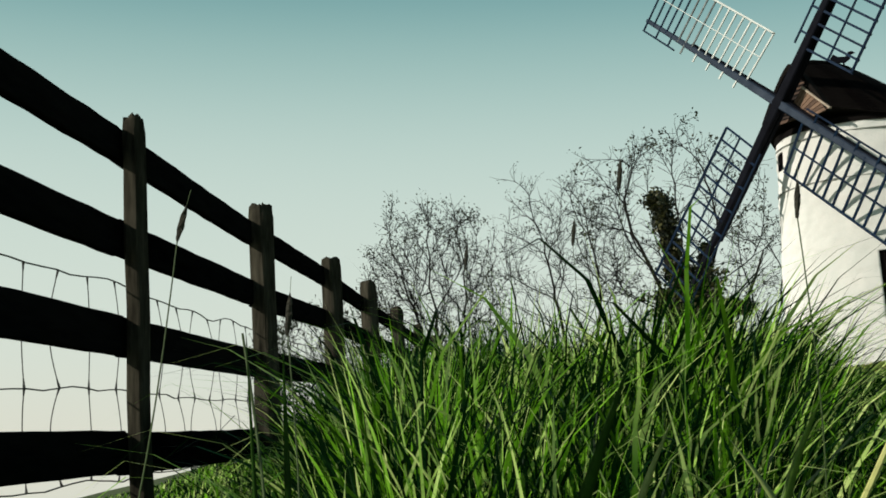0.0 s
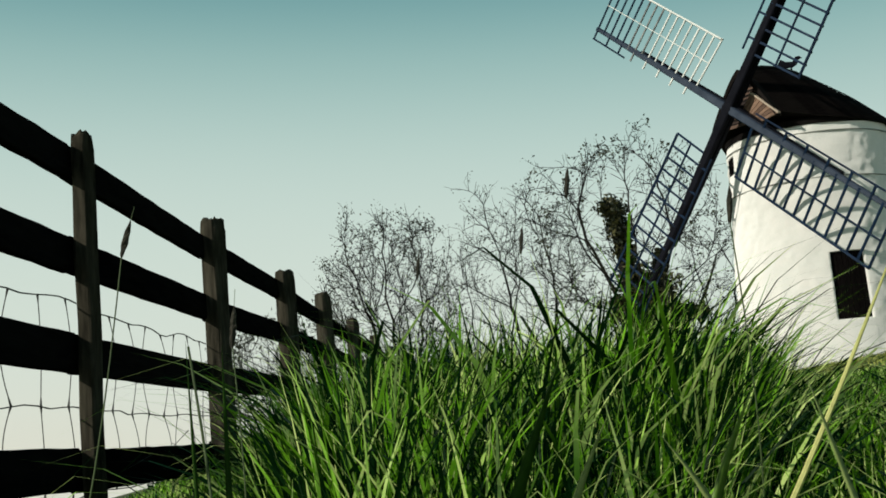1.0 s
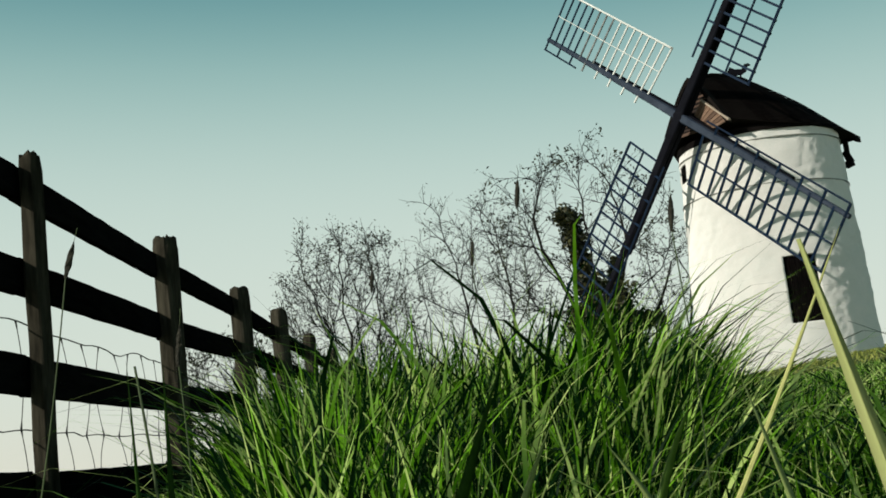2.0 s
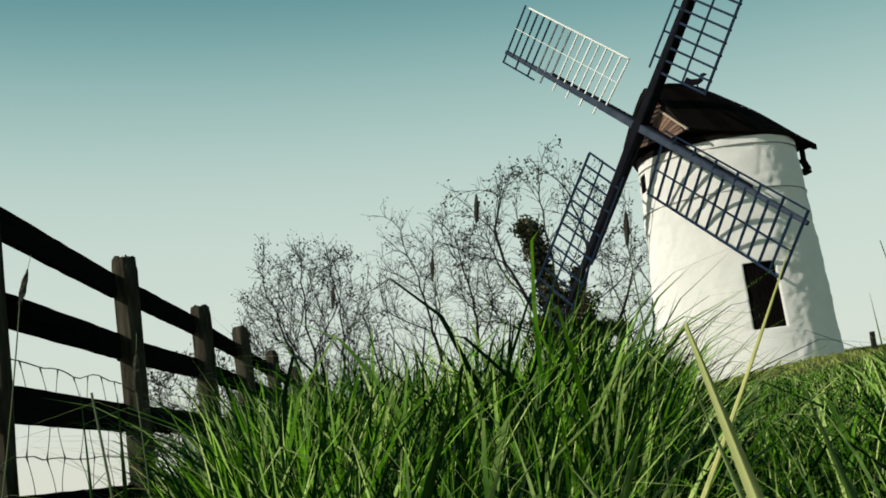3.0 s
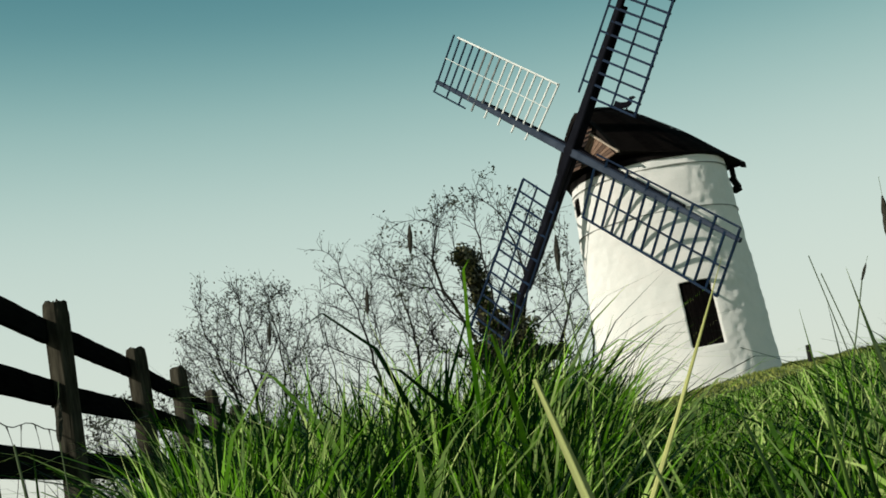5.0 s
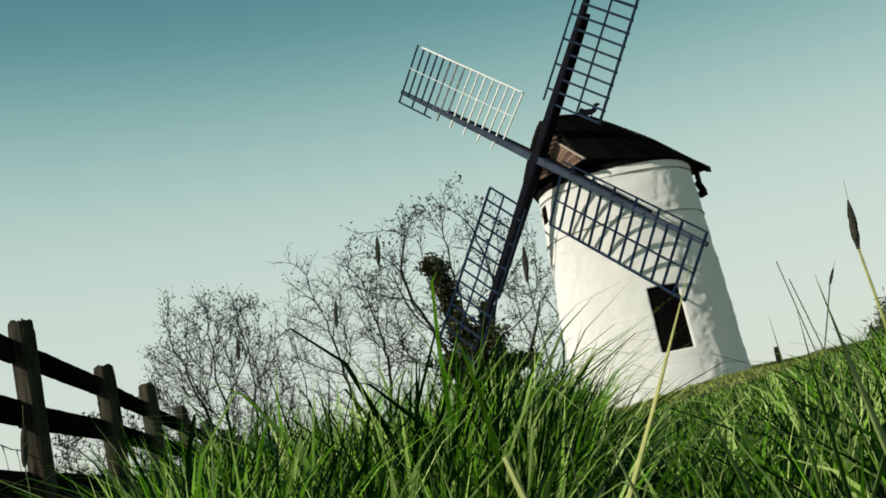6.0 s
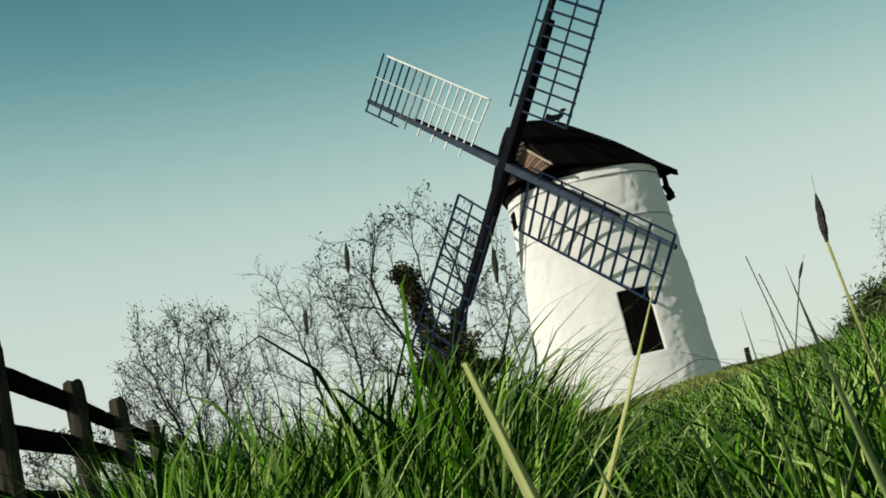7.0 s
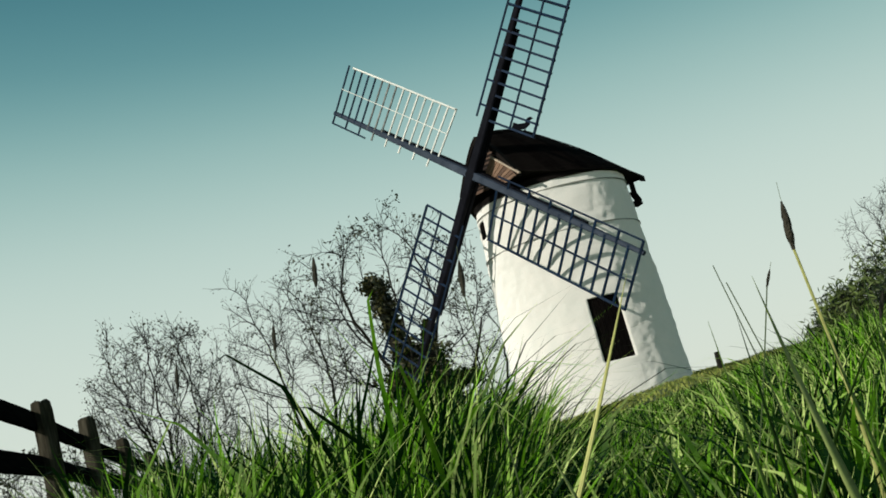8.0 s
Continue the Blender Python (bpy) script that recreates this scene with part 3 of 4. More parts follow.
def reach_out(rng, stems, height, spread, lean, low, buds, step, full):
    """Nodes and parents of a crown whose limbs grow, crooked, toward free buds in a lumpy dome."""
    pts = rng.normal(size=(buds * 3, 3))
    pts /= np.linalg.norm(pts, axis=1)[:, None]
    lump = np.array([0.90 + 0.30 * noise.noise((p[0] * 1.7 + height, p[1] * 1.7, p[2] * 1.7)) for p in pts])
    pts *= (lump * rng.uniform(full, 1, len(pts)) ** 0.5)[:, None]
    half = height * (1 - low) / 2
    pts = pts * np.array([spread, spread * 0.8, half]) + np.array([lean, 0, height - half])
    pts = pts[pts[:, 2] > height * 0.12][:buds]
    nodes, parent, way = [], [], []
    for k in range(stems):
        a = 2 * math.pi * k / stems + rng.uniform(0, 1.2)
        p = np.array([math.cos(a), math.sin(a), 0.0]) * 0.25 * (stems > 1)
        tilt = np.array([math.cos(a), math.sin(a), 0]) * (0.35 if stems > 1 else 0.05) + np.array([lean / height * 0.7, 0, 1.0])
        last = -1
        for i in range(max(3, int(height * low * 0.75 / step))):
            nodes.append(p.copy())
            parent.append(last)
            way.append(tilt / np.linalg.norm(tilt))
            last = len(nodes) - 1
            tilt = tilt + rng.normal(size=3) * 0.10
            p = p + tilt / np.linalg.norm(tilt) * step
    free = pts
    near = np.full(len(free), 1e9)
    who = np.zeros(len(free), int)
    seen = 0
    sprouts = collections.Counter()
    for _ in range(140):
        new_nodes = np.array(nodes[seen:])
        if len(new_nodes) == 0 or len(free) == 0:
            break
        d = np.linalg.norm(free[:, None] - new_nodes[None], axis=2)
        best = d.argmin(1)
        dist = d[np.arange(len(free)), best]
        closer = dist < near
        near[closer], who[closer] = dist[closer], best[closer] + seen
        keep = near > step * 1.5
        free, near, who = free[keep], near[keep], who[keep]
        seen = len(nodes)
        for i in np.unique(who):
            sprouts[i] += 1
            if sprouts[i] > 3:
                continue
            pull = free[who == i] - nodes[i]
            pull = (pull / np.linalg.norm(pull, axis=1)[:, None]).sum(0)
            pull = pull / (np.linalg.norm(pull) + 1e-9) + way[i] * 1.05 + rng.normal(size=3) * 0.20
            pull /= np.linalg.norm(pull) + 1e-9
            nodes.append(nodes[i] + pull * step)
            parent.append(int(i))
            way.append(pull)
    nodes = np.array(nodes)
    up = np.array([max(p, 0) for p in parent])
    inner = np.array([p >= 0 for p in parent]) & np.isin(np.arange(len(nodes)), up)
    for _ in range(4):
        # smooth the limbs along their length
        total, count = np.zeros_like(nodes), np.zeros(len(nodes))
        np.add.at(total, up, nodes)
        np.add.at(count, up, 1)
        soft = nodes * 0.4 + nodes[up] * 0.3 + total / np.maximum(count, 1)[:, None] * 0.3
        nodes = np.where(inner[:, None], soft, nodes)
    return nodes, parent, np.array(way)


def tree(label, seed, base, twig_mat, leaf_count=0, leaf_size=0.12, stems=2, height=12.0, spread=4.0, lean=0.0, low=0.3, buds=900, step=0.42, full=0.05, tip=0.012, grip=2.25, twigs=2, twig_long=0.55):
    """A bare tree: trunks, boughs, a crown of twigs, and few small leaves at the outer twigs."""
    rng = np.random.default_rng(seed)
    x, y = base
    z = float(lie(x, y)) - 0.2
    top = thing("tree", (x, y, z), label, "tree", "trees behind the mill")
    nodes, parent, way = reach_out(rng, stems, height, spread, lean, low, buds, step, full)
    area = np.zeros(len(nodes))
    kids = collections.defaultdict(list)
    for i in range(len(nodes) - 1, -1, -1):
        if not kids[i]:
            area[i] = tip ** grip
        if parent[i] >= 0:
            area[parent[i]] += area[i]
            kids[parent[i]].append(i)
    size = area ** (1 / grip)
    chains, heads = [], [(-1, i) for i, p in enumerate(parent) if p < 0]
    while heads:
        start, i = heads.pop()
        chain = [] if start < 0 else [(nodes[start], size[i])]
        while True:
            chain.append((nodes[i], size[i]))
            if not kids[i]:
                break
            follow = max(kids[i], key=lambda c: area[c])
            heads += [(i, c) for c in kids[i] if c != follow]
            i = follow
        chains.append((start < 0, chain))
    fine, thick = [], []
    for trunk, chain in chains:
        if trunk:
            link_mesh("trunk", skin_limbs("trunk", [chain], 8), BARK, top)
        elif chain[0][1] > tip * 3.2 and len(chain) > 4:
            thick.append(chain)
        else:
            fine.append(chain)
    for chain in thick:
        link_mesh("bough", skin_limbs("bough", [chain], 5), BARK, top)
    ends = []
    for i in range(len(nodes)):
        if size[i] < tip * 2.2:
            for _ in range(twigs):
                d = way[i] * 0.7 + rng.normal(size=3) * 0.6 + np.array([0, 0, 0.2])
                d /= np.linalg.norm(d)
                p, limb = nodes[i], [(nodes[i], tip * 0.8)]
                for f in (0.75, 0.5):
                    p = p + d * twig_long * rng.uniform(0.3, 0.75)
                    limb.append((p, tip * f))
                    d = d + rng.normal(size=3) * 0.35
                    d /= np.linalg.norm(d)
                fine.append(limb)
                ends.append(p)
    crown = link_mesh("crown", skin_limbs("crown", fine, 3), twig_mat, top)
    crown["kind"] = "stuff"
    if leaf_count:
        ends = np.array(ends)
        ends = ends[np.linalg.norm((ends - np.array([lean, 0, height * 0.55])) / np.array([spread, spread, height * 0.45]), axis=1) > 0.62]
        spots = ends[rng.integers(len(ends), size=leaf_count // 2)]
        pick = spots[rng.integers(len(spots), size=leaf_count)] + rng.normal(size=(leaf_count, 3)) * 0.14
        lv = link_mesh("foliage", leaf_mesh("foliage", pick, leaf_size, rng), LEAF_DARK, top)
        lv["kind"] = "stuff"
    return top


tree("bare many-stemmed tree with dark twigs and withered leaves", 11, (-0.7, 68), TWIG, 4200, 0.068, stems=3, height=12.0, spread=4.6, low=0.02, buds=1100, step=0.42, tip=0.0165, grip=2.0, twigs=4, twig_long=0.75)
tree("slender bare tree with thin twigs", 12, (3.1, 71), TWIG_PALE, 200, 0.06, stems=2, height=10.0, spread=1.6, low=0.25, buds=110, step=0.48, tip=0.011, grip=1.9, twigs=3, twig_long=0.7)
tree("bare broad tree with fine twigs beside the ivied tree", 13, (7.2, 70), TWIG_PALE, 700, 0.066, stems=2, height=12.5, spread=4.7, lean=-0.4, low=0.20, buds=380, step=0.50, tip=0.016, grip=2.05, twigs=3, twig_long=0.9)
ivy_tree = tree("old spreading tree with ivy-clad trunk and few small leaves", 14, (12.1, 66), TWIG, 1700, 0.090, stems=2, height=14.8, spread=6.2, lean=-0.4, low=0.16, buds=400, step=0.56, full=0.2, tip=0.018, grip=2.0, twigs=3, twig_long=0.85)
tree("bare tree with dark twigs behind the mill", 15, (16.8, 68), TWIG, 200, 0.08, stems=2, height=9.8, spread=3.0, low=0.2, buds=140, step=0.5, tip=0.014, grip=1.9, twigs=3, twig_long=0.8)
tree("low bare thorn tree with dense twigs beyond the fence", 16, (-6.3, 60), TWIG, 2400, 0.080, stems=4, height=6.8, spread=3.2, low=0.04, buds=460, step=0.34, tip=0.012, grip=2.0, twigs=5, twig_long=0.5)
tree("bare hillside tree with pale twigs", 17, (44.9, 70), TWIG_PALE, 200, 0.06, stems=3, height=10.2, spread=4.4, low=0.05, buds=620, step=0.45, grip=1.9, twigs=4, twig_long=0.6)

# ivy on the old trunk: a column of leaves with a stub, and a dark mass at its foot
rng = np.random.default_rng(5)
iz = float(ivy_tree.location.z)
column = []
for _ in range(5200):
    f = rng.uniform(0, 1) ** 0.9
    c = np.array([0.0 - 0.62 * f + 0.2 * math.sin(4 * f), 0.0, 2.0 + 7.9 * f])
    r = (0.46 - 0.06 * math.sin(math.pi * f) + 0.06 * math.sin(17 * f) + 0.12 * math.sin(41 * f)) * rng.uniform(0.2, 1.25)
    t = rng.uniform(0, 2 * math.pi)
    column.append(c + np.array([math.cos(t) * r, math.sin(t) * r, 0]) + rng.normal(size=3) * (0.07 + 0.12 * f ** 6))
for _ in range(38):
    # ragged clumps round the foot, and on the second stem
    c = np.array([rng.uniform(-0.9, 2.4), rng.uniform(-0.6, 0.6), rng.uniform(2.0, 6.4)])
    c[2] -= 0.8 * abs(c[0] - 0.9)
    for _ in range(190):
        column.append(c + rng.normal(size=3) * np.array([0.42, 0.42, 0.36]))
for _ in range(1400):
    f = rng.uniform(0, 1)
    column.append(np.array([0.9 + 0.7 * f, 0.2, 3.0 + 4.2 * f]) + rng.normal(size=3) * (0.26 - 0.10 * f))
for _ in range(900):
    f = rng.uniform(0, 0.8) ** 1.3
    column.append(np.array([1.6 + 2.6 * f, 0.2, 3.4 + 1.0 * f + 0.25 * math.sin(7 * f)]) + rng.normal(size=3) * 0.22)
lv = link_mesh("ivy", leaf_mesh("ivy", np.array(column), 0.15, rng), IVY, ivy_tree, "dark glossy ivy on the trunk")
lv["kind"] = "stuff"
lead = [(np.array([0.05, 0, 0.0]), 0.5), (np.array([-0.15, 0, 3.5]), 0.42), (np.array([-0.45, 0, 7.0]), 0.36), (np.array([-0.62, 0, 10.0]), 0.27)]
link_mesh("old_stem", skin_limbs("old_stem", [[(p * np.array([1, 1, 0.96]), r * 0.8) for p, r in lead]], 9), BARK, ivy_tree)
side_arm = [(np.array([1.2 + 3.3 * f, 0.2, 2.6 + 1.9 * f + 2.2 * f ** 4 + 0.12 * math.sin(9 * f)]), 0.16 - 0.11 * f) for f in [k / 12 for k in range(13)]]
link_mesh("side_arm", skin_limbs("side_arm", [side_arm], 7), BARK, ivy_tree, "crooked bare side limb")


def shrub(label, seed, base, height, spread, leaves, leaf):
    rng = np.random.default_rng(seed)
    x, y = base
    top = thing("shrub", (x, y, float(lie(x, y)) - 0.1), label, "shrub", "shrubs on the hill")
    out, tips = grow(rng, (0, 0, 0), stems=8, height=height, spread=spread, levels=4, radius=0.014, twig=0.003, split=(6, 5, 4), wild=0.25)
    link_mesh("stem", skin_limbs("stem", [b for level in out for b in level], 4), BARK, top)
    ends = np.array([p for p, level in tips if level >= 1])
    pick = ends[rng.integers(len(ends), size=leaves)] + rng.normal(size=(leaves, 3)) * 0.05
    lv = link_mesh("foliage", leaf_mesh("foliage", pick, leaf, rng, 0.20), SHRUB_LEAF, top)
    lv["kind"] = "stuff"


shrub("dense dark green shrub with narrow leaves in the grass", 21, (5.45, 9.0), 0.84, 0.66, 5600, 0.034)
shrub("dark green shrub with narrow leaves and ragged top", 22, (6.30, 9.5), 1.25, 0.80, 7000, 0.034)


stump = thing("marker_post", (17.45, 40.0, float(lie(17.45, 40.0)) - 0.1), "short dark wooden marker post in the meadow", "post")
bm = bmesh.new()
beam(bm, (0, 0, 0), (0.03, 0, 0.72), (1, 0, 0), (0, 1, 0), 0.16, 0.16, wobble=0.006, cuts=4, taper=0.9)
part("shaft", bm, BARK, stump)


# ---- grass ----
def blades(name, count, box, width, rng, joints, clump, keep):
    """Bent tapering blades on the ground; keep(x, y) gives how high the tallest stand."""
    x = rng.uniform(box[0], box[1], count)
    y = box[2] + (box[3] - box[2]) * rng.uniform(0, 1, count)
    u = (x - box[0]) / (box[1] - box[0])
    edge = np.minimum(np.minimum(u, 1 - u) / 0.13, (box[3] - y) / 0.25)
    ok = (keep(x, y) > 0.02) & (rng.uniform(0, 1, count) < edge)
    x, y = x[ok], y[ok]
    x = x + rng.normal(size=len(x)) * 0.12 * np.maximum(box[3] - box[2], 2.0) / 3
    y = y + np.abs(rng.normal(size=len(y))) * 0.05
    m = len(x)
    high = keep(x, y)
    # blades stand in clumps that share a lean and a length
    cx, cy = np.floor(x / clump + 0.35 * np.sin(7 * y)), np.floor(y / clump + 0.35 * np.sin(5 * x))
    cell = np.abs(np.sin(cx * 12.9898 + cy * 78.233) * 43758.5453) % 1
    cell2 = np.abs(np.sin(cx * 39.346 + cy * 11.135) * 24634.6345) % 1
    z = lie(x, y) - 0.02
    reach = high * (0.36 + 0.56 * rng.uniform(0, 1, m) ** 0.8 + 0.14 * (rng.uniform(0, 1, m) > 0.97)) * (0.80 + 0.34 * cell)
    reach = np.minimum(reach, high * (0.94 + 0.26 * ease(1.4, 2.8, np.hypot(x, y))))
    w = width * (0.40 + 1.1 * rng.uniform(0, 1, m) ** 1.7) * np.clip(np.hypot(x, y) / 1.9, 0.45, 1)
    az = np.where(rng.uniform(0, 1, m) < 0.55, (cell2 - 0.45) * 3.4 + rng.normal(size=m) * 0.7, rng.uniform(-np.pi, np.pi, m))
    kind = rng.uniform(0, 1, m)
    first = rng.uniform(0.0, 0.30, m)
    turn = np.where(kind < 0.50, rng.uniform(0.10, 0.6, m), np.where(kind < 0.82, rng.uniform(0.6, 1.4, m), rng.uniform(1.5, 2.4, m)))
    power = rng.uniform(1.2, 2.6, m)
    fa = az + np.pi / 2 + rng.normal(size=m) * 0.35
    twist = rng.normal(size=m) * 0.7
    steps = np.linspace(0, 1, joints + 1)
    angles = [first + turn * ((a + b) / 2) ** power for a, b in zip(steps, steps[1:])]
    h = reach / np.max(np.cumsum([np.cos(a) / joints for a in angles], axis=0), axis=0)
    h = np.minimum(h, reach * 1.45)
    verts = np.zeros((m, 2 * joints + 1, 3))
    run, up = np.zeros(m), np.zeros(m)
    for i, s in enumerate(steps):
        if i:
            run = run + np.sin(angles[i - 1]) * h / joints
            up = up + np.cos(angles[i - 1]) * h / joints
        px, py, pz = x + np.cos(az) * run, y + np.sin(az) * run, z + up
        half = w / 2 * (0.65 + 0.9 * s if s < 0.4 else 1 - ((s - 0.4) / 0.6) ** 1.8)
        wx, wy = np.cos(fa + twist * s), np.sin(fa + twist * s)
        if i < joints:
            verts[:, 2 * i] = np.stack([px - wx * half, py - wy * half, pz], -1)
            verts[:, 2 * i + 1] = np.stack([px + wx * half, py + wy * half, pz], -1)
        else:
            verts[:, 2 * i] = np.stack([px, py, pz], -1)
    pattern = [v for i in range(joints - 1) for v in (2 * i, 2 * i + 1, 2 * i + 3, 2 * i + 2)] + [2 * joints - 2, 2 * joints - 1, 2 * joints]
    loops = (np.arange(m)[:, None] * (2 * joints + 1) + np.array(pattern)).ravel()
    starts = (np.arange(m)[:, None] * len(pattern) + np.arange(joints) * 4).ravel()
    return bulk_mesh(name, verts.reshape(-1, 3), loops, starts)


def tall(x, y):
    """Height of the long grass: a shoulder-high bank along the fence side, dipping before the mill, rising again to the shrubs; short in the meadow and a trodden bare spot where the camera stands."""
    slant = x / np.maximum(y, 0.3)
    low = (0.09 + 0.57 * ease(3.2, 6.5, y)) * (0.15 + 0.85 * ease(-0.24, -0.14, slant))
    left = low + (1 - low) * ease(-0.22, -0.08, slant)
    rise = 0.038 + 0.085 * ease(-0.13, -0.03, slant) + 0.018 * ease(0.0, 0.2, slant) - 0.104 * ease(0.215, 0.30, slant) + 0.040 * ease(0.36, 0.62, slant)
    top = np.clip(0.42 + rise * y - lie(x, y), 0.07 + 0.07 * ease(16, 28, y), 0.66 - 0.39 * ease(9, 20, y))
    return left * top * ease(0.95, 1.50, np.hypot(x, y))


def around(x, y):
    """Short turf, thinner far off, none where the camera stands."""
    return (0.26 - 0.20 * ease(-0.4, -0.9, x)) * ease(0.9, 1.9, np.hypot(x, y)) * (0.75 + 0.25 * np.sin(0.9 * x + 0.4) * np.cos(0.8 * y)) * ease(8.0, 5.0, np.hypot(x - 1.5, y - 1))


rng = np.random.default_rng(31)
for name, count, box, w, joints, mat, label in (
    ("long_grass", 100000, (-1.6, 2.9, 0.85, 3.6), 0.0094, 6, GRASS, "long bright green grass blades bending in the wind"),
    ("long_grass", 62000, (-2.6, 5.4, 3.3, 8.3), 0.0130, 5, GRASS, "long green grass further into the field"),
    ("meadow_grass", 38000, (-4.0, 12.0, 8.0, 20.0), 0.015, 4, GRASS, "green meadow grass on the slope"),
    ("meadow_grass", 52000, (-6.0, 34.0, 20.0, 62.0), 0.030, 3, GRASS_FAR, "meadow grass round the foot of the mill"),
    ("short_grass", 60000, (-6.5, 8.0, -5.5, 6.0), 0.012, 3, GRASS, "short grass on the hill side"),
):
    g = link_mesh(name, blades(name, count, box, w, rng, joints, 0.10 + 0.05 * box[2] if box[2] > 0 else 0.3, around if name == "short_grass" else tall), mat)
    tagged(g, label, "grass", kind="stuff")


def blade_mesh(name, length, width, lean, curl):
    bm = bmesh.new()
    left, mid, right = [], [], []
    for i in range(9):
        s = i / 8
        half = width / 2 * (0.7 + 0.6 * s if s < 0.4 else 0.94 * (1 - ((s - 0.4) / 0.6) ** 1.6))
        c = Vector((length * (lean * s + curl * s * s), 0, length * (s - 0.35 * curl * s ** 3)))
        left.append(bm.verts.new(c + Vector((0, -half, 0))))
        mid.append(bm.verts.new(c + Vector((-half * 0.25, 0, -half * 0.1))))
        right.append(bm.verts.new(c + Vector((0, half, 0))))
    for i in range(8):
        bm.faces.new((left[i], mid[i], mid[i + 1], left[i + 1]))
        bm.faces.new((mid[i], right[i], right[i + 1], mid[i + 1]))
    for f in bm.faces:
        f.smooth = True
    me = bpy.data.meshes.new(name)
    bm.to_mesh(me)
    bm.free()
    me.materials.append(GRASS_NEAR)
    return me


# Pale end as in GRASS: glints put into the blade colour.
GRASS_NEAR = material("near_blades", (0.018, 0.085, 0.008), (0.190, 0.450, 0.026), scale=3, fine=60, rough=0.42, bump=0.1, vary=0.8, translucent=0.30, spec=0.15, pale=(0.58, 0.78, 0.24))
BLADES = [blade_mesh("blade", 0.42, 0.010, 0.15, 0.70), blade_mesh("blade", 0.46, 0.009, 0.08, 0.50), blade_mesh("blade", 0.40, 0.012, 0.35, 1.0), blade_mesh("blade", 0.50, 0.008, 0.15, 0.45)]
rng = np.random.default_rng(77)
for k in range(30):
    y = rng.uniform(1.30, 2.6) if k < 20 else rng.uniform(1.05, 1.4)
    x = y * (rng.uniform(-0.17, 0.5) if k < 20 else rng.uniform(0.38, 0.64))
    full = float(tall(x, y))
    tuft = thing("grass_tussock", (x, y, float(lie(x, y)) - 0.02), "tussock of broad green grass blades", "grass tussock", "tussocks of the long grass")
    for j in range(11):
        b = new("blade", BLADES[int(rng.integers(4))])
        b.parent = tuft
        s = rng.uniform(1.2, 1.9) * full
        turn = rng.uniform(0, 360) if j % 2 else rng.uniform(-60, 60)
        b.matrix_basis = pose(rng.uniform(-0.05, 0.05), rng.uniform(-0.05, 0.05), 0, 0, rng.uniform(-4, 14), turn) @ Matrix.Scale(s, 4)


def stalk(tip, foot, head, label, thick=0.0012, bow=0.02, mat=STEM, point=False):
    """A flowering grass stem from foot to tip, ending in a narrow seed head of that length."""
    tip, foot = Vector(tip), Vector((foot[0], foot[1], float(lie(foot[0], foot[1])) - 0.02))
    top = thing("grass_stalk", foot, label, "grass stalk", "flowering stalks in the grass")
    way = tip - foot
    way = way * (1 - 0.9 * head / way.length)
    side = Vector((1, 0, 0)) * bow
    spine = [way * (i / 12) + side * math.sin(math.pi * i / 12) for i in range(13)]
    part("stem", tube(spine, lambda f: thick * (max(1 - f, 0.003) ** 0.6 if point else 1.2 - 0.6 * f), 6), mat, top)
    if head:
        d = ((spine[-1] - spine[-2]).normalized() + Vector((0.15, 0, 0))).normalized()
        pts = [spine[-1] + d * head * (i / 10 - 0.06) for i in range(11)]
        bm = tube(pts, lambda f: head * 0.082 * (math.sin(math.pi * min(1, f * 0.90 + 0.08)) ** 0.7 + 0.03), 8)
        for v in bm.verts:
            v.co += Vector((random.uniform(-1, 1), random.uniform(-1, 1), random.uniform(-1, 1))) * head * 0.012
        part("seed_head", bm, SEED, top, "dark bristly seed head")
        part("awn", tube([pts[-1], pts[-1] + d * head * 0.4], 0.0003, 3), STEM, top)


stalk((-0.242, 1.2, 0.656), (-0.41, 1.22), 0.036, "grass stalk with dark narrow seed head before the fence")
stalk((0.50, 3.5, 1.16), (0.44, 3.5), 0.085, "tall grass stalk with dark seed head")
stalk((0.08, 4.5, 1.10), (0.02, 4.5), 0.085, "thin grass stalk with small dark seed head")
stalk((0.394, 1.4, 0.68), (0.36, 1.42), 0.042, "grass stalk with dark seed head before the mill")
stalk((-0.147, 1.2, 0.565), (-0.19, 1.2), 0.040, "pale grass stalk with dry seed head")
stalk((0.692, 1.2, 0.630), (0.675, 1.2), 0.052, "pale green stalk with dark bristly seed head", thick=0.0024, mat=STRAW)
stalk((0.510, 1.2, 0.596), (0.165, 1.2), 0.0, "thick pale yellow leaning grass stem", thick=0.0050, bow=0.012, mat=STRAW, point=True)
stalk((0.572 + 0.111, 1.25, 0.572), (0.42, 1.25), 0.020, "thin leaning grass stalk with sparse seed head", thick=0.0011)
stalk((0.623, 1.25, 0.590), (0.66, 1.26), 0.0, "thin green grass stem", thick=0.0009)
stalk((0.655, 1.30, 0.575), (0.71, 1.30), 0.0, "thin green grass stem", thick=0.0010)
stalk((0.800, 1.25, 0.520), (0.62, 1.27), 0.03, "thin bending grass stalk with seed head", thick=0.0012)
stalk((-0.200, 1.25, 0.536), (-0.205, 1.25), 0.0, "dark upright grass stem by the fence", thick=0.0022)
stalk((0.30, 2.9, 0.90), (0.24, 2.9), 0.06, "grass stalk with narrow seed head")


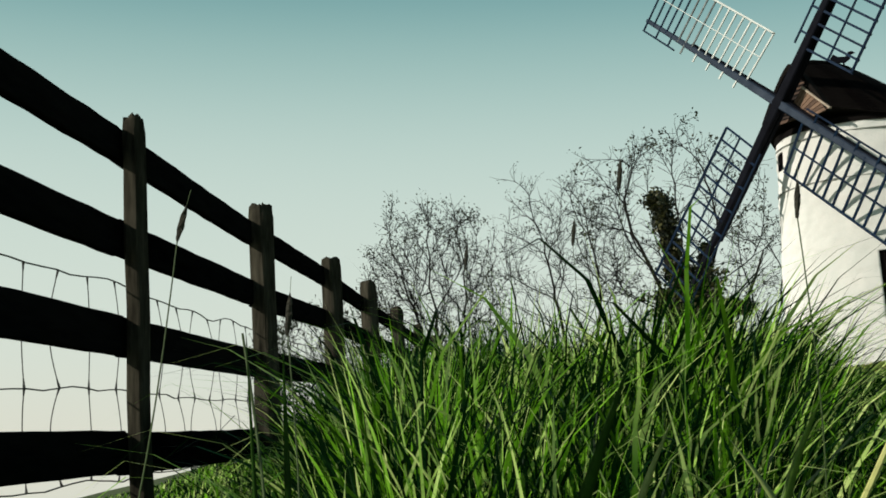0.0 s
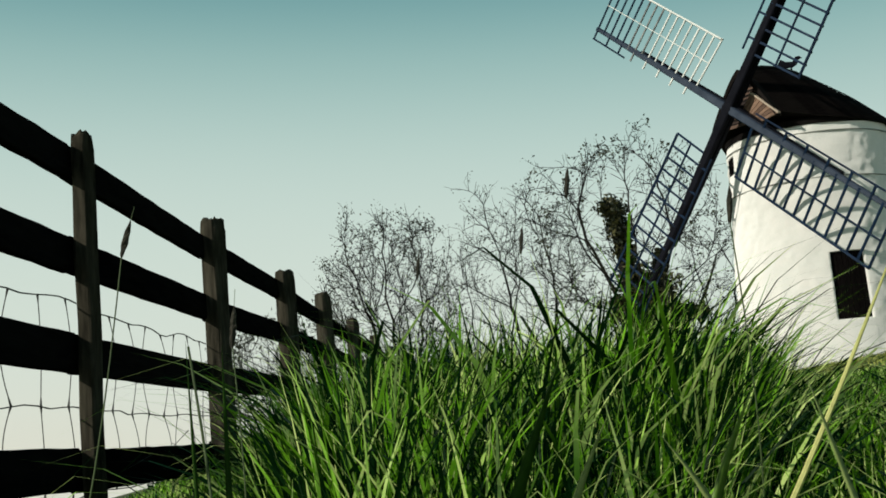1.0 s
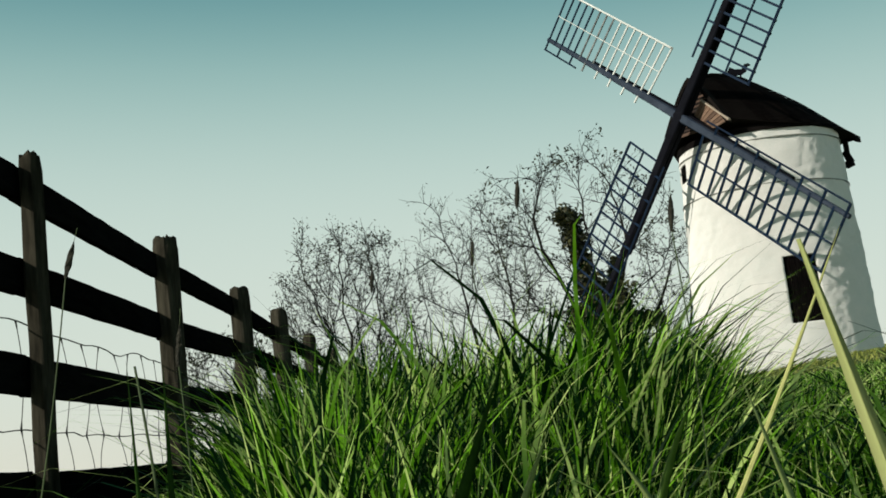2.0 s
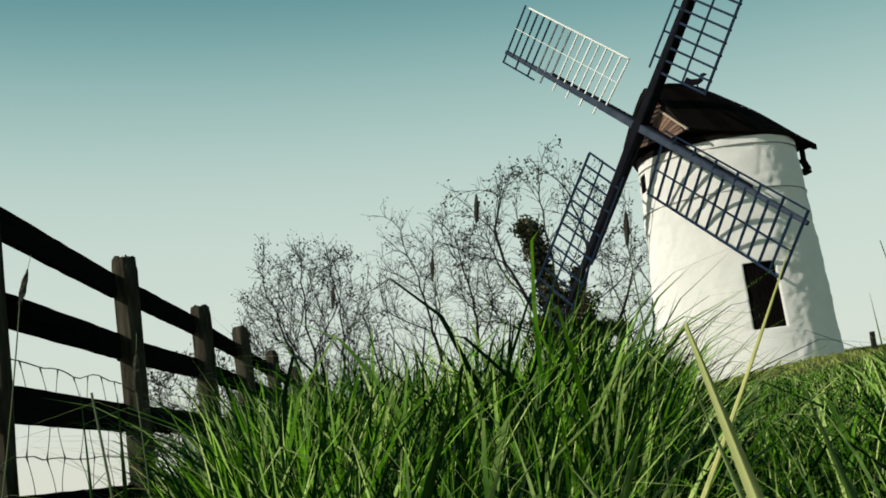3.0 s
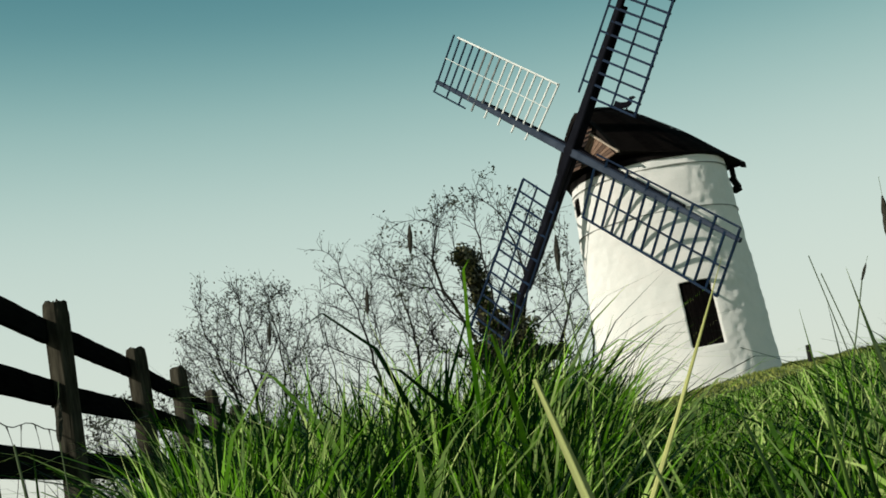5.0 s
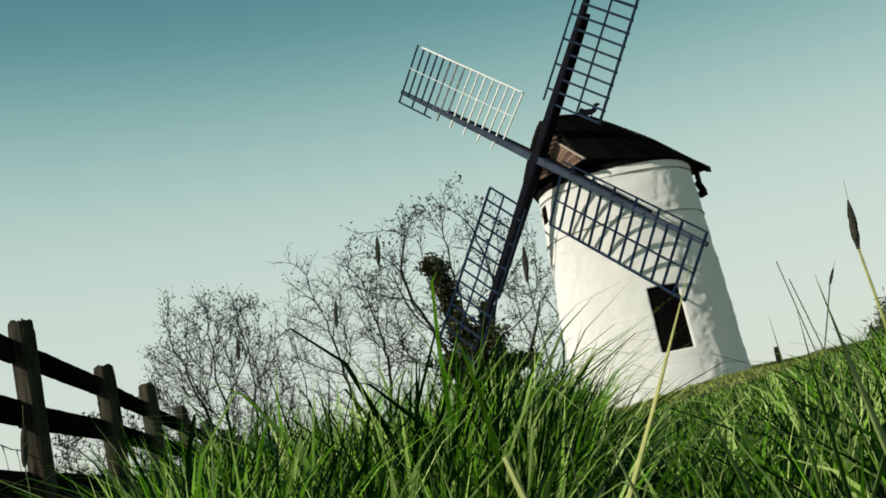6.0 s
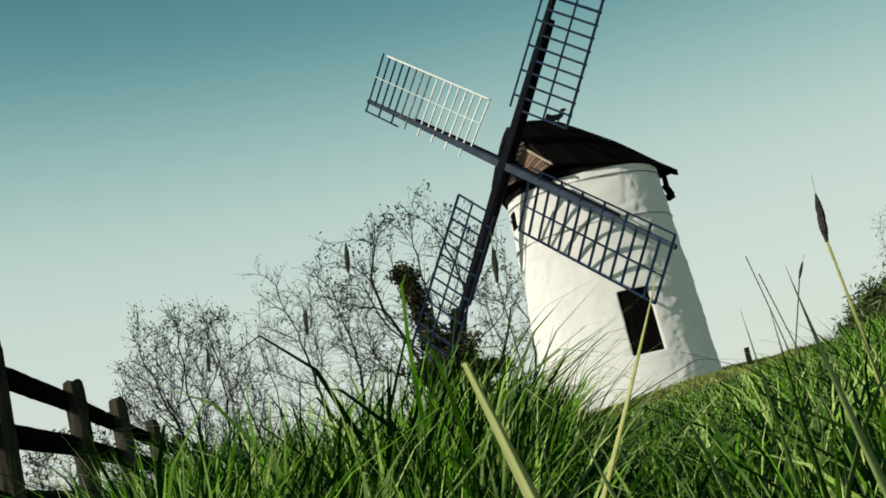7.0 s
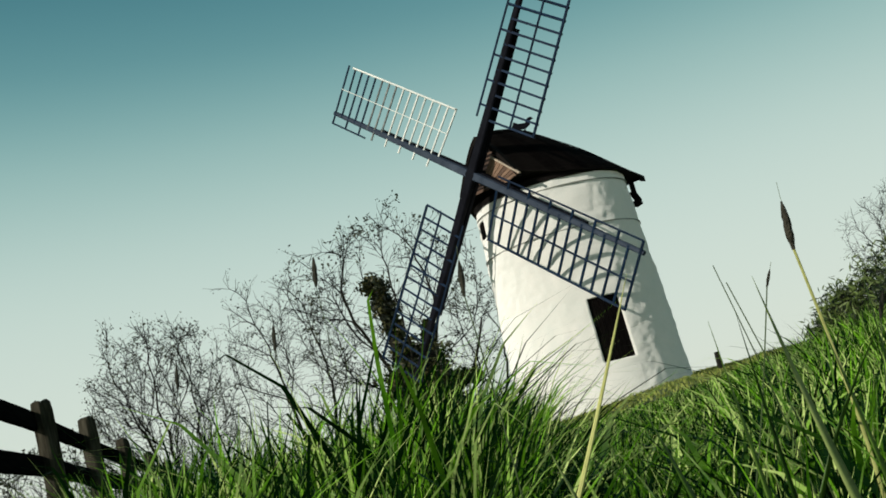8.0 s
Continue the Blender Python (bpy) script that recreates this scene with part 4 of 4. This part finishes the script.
def near_leaf(tip, foot, width, bow, mat, label, turn=-0.3):
    """One broad leaf of a grass plant, folded along its rib, from the ground to its tip."""
    tip, foot = Vector(tip), Vector((foot[0], foot[1], float(lie(foot[0], foot[1])) - 0.01))
    top = thing("grass_plant", foot, label, "grass plant", "broad leaves near the camera")
    way = tip - foot
    bm = bmesh.new()
    rows = []
    for i in range(15):
        f = i / 14
        c = way * f + Vector((bow[0], 0, bow[1])) * math.sin(math.pi * f)
        half = width / 2 * (0.8 + 0.4 * f if f < 0.5 else max(0.04, 1 - ((f - 0.5) / 0.5) ** 2.2))
        across = Vector((math.cos(0.9 * f + turn), math.sin(0.9 * f + turn), 0))
        rows.append([bm.verts.new(c + p) for p in (-across * half, Vector((0, half * 0.35, 0)), across * half, Vector((0, half * 0.35 - 0.0004, 0)))])
    for a, b in zip(rows, rows[1:]):
        for k in range(4):
            bm.faces.new((a[k], a[(k + 1) % 4], b[(k + 1) % 4], b[k]))
    for face in bm.faces:
        face.smooth = True
    part("leaf", bm, mat, top)


STRAW_LEAF = material("straw_leaf", (0.46, 0.52, 0.18), (0.66, 0.70, 0.32), scale=5, fine=80, rough=0.5, bump=0.05, translucent=0.25, spec=0.25)
PALE_LEAF = material("pale_leaf", (0.16, 0.24, 0.06), (0.36, 0.44, 0.16), scale=5, fine=80, rough=0.5, bump=0.05, translucent=0.2, spec=0.25)
DARK_LEAF = material("dark_leaf", (0.006, 0.022, 0.003), (0.030, 0.085, 0.008), scale=5, fine=80, rough=0.5, bump=0.05, translucent=0.1, spec=0.06)
FRESH_LEAF = material("fresh_leaf", (0.05, 0.12, 0.012), (0.17, 0.30, 0.04), scale=5, fine=80, rough=0.45, bump=0.05, vary=0.5, translucent=0.2, spec=0.3)
near_leaf((0.0616, 0.060, 0.4272), (0.185, 0.105), 0.0095, (0.0, 0.004), STRAW_LEAF, "single pale yellow-green grass leaf close to the camera", turn=-1.5)
near_leaf((0.114, 0.80, 0.469), (-0.06, 0.80), 0.0150, (0.0, 0.02), DARK_LEAF, "broad dark grass leaf leaning over")
near_leaf((0.443, 0.80, 0.518), (0.56, 0.80), 0.0095, (-0.02, 0.03), PALE_LEAF, "broad pale green leaf bending over")
near_leaf((0.540, 0.80, 0.484), (0.36, 0.82), 0.0060, (-0.03, 0.06), FRESH_LEAF, "narrow green leaf leaning over")
near_leaf((0.425, 0.85, 0.500), (0.440, 0.86), 0.0065, (0.004, 0.0), FRESH_LEAF, "upright green leaf in long grass")
near_leaf((0.470, 0.90, 0.505), (0.500, 0.90), 0.0065, (-0.008, 0.0), DARK_LEAF, "upright dark green leaf")
near_leaf((0.560, 0.95, 0.495), (0.585, 0.95), 0.0080, (0.010, 0.0), FRESH_LEAF, "upright green leaf by the shrub")
near_leaf((0.610, 0.95, 0.520), (0.560, 0.96), 0.0070, (0.010, 0.0), FRESH_LEAF, "green leaf leaning toward the shrub")
near_leaf((0.360, 0.85, 0.455), (0.480, 0.85), 0.0090, (-0.01, 0.03), FRESH_LEAF, "broad green leaf bending over")
near_leaf((0.300, 0.90, 0.450), (0.420, 0.90), 0.0080, (-0.01, 0.03), PALE_LEAF, "pale leaf bending over in the tall grass")
near_leaf((-0.126, 0.80, 0.497), (-0.122, 0.80), 0.0045, (0.002, 0.0), DARK_LEAF, "thin dark upright leaf before the fence")
near_leaf((-0.103, 0.80, 0.492), (-0.098, 0.80), 0.0070, (-0.003, 0.0), DARK_LEAF, "dark upright leaf before the fence")
near_leaf((0.170, 1.00, 0.430), (0.050, 1.00), 0.0100, (0.0, 0.06), PALE_LEAF, "broad pale leaf arching in the grass")
near_leaf((0.300, 1.05, 0.440), (0.190, 1.05), 0.0110, (0.0, 0.07), FRESH_LEAF, "broad leaf arching in the grass")
near_leaf((0.230, 1.10, 0.410), (0.360, 1.10), 0.0100, (0.0, 0.06), PALE_LEAF, "broad pale leaf lying over the grass")
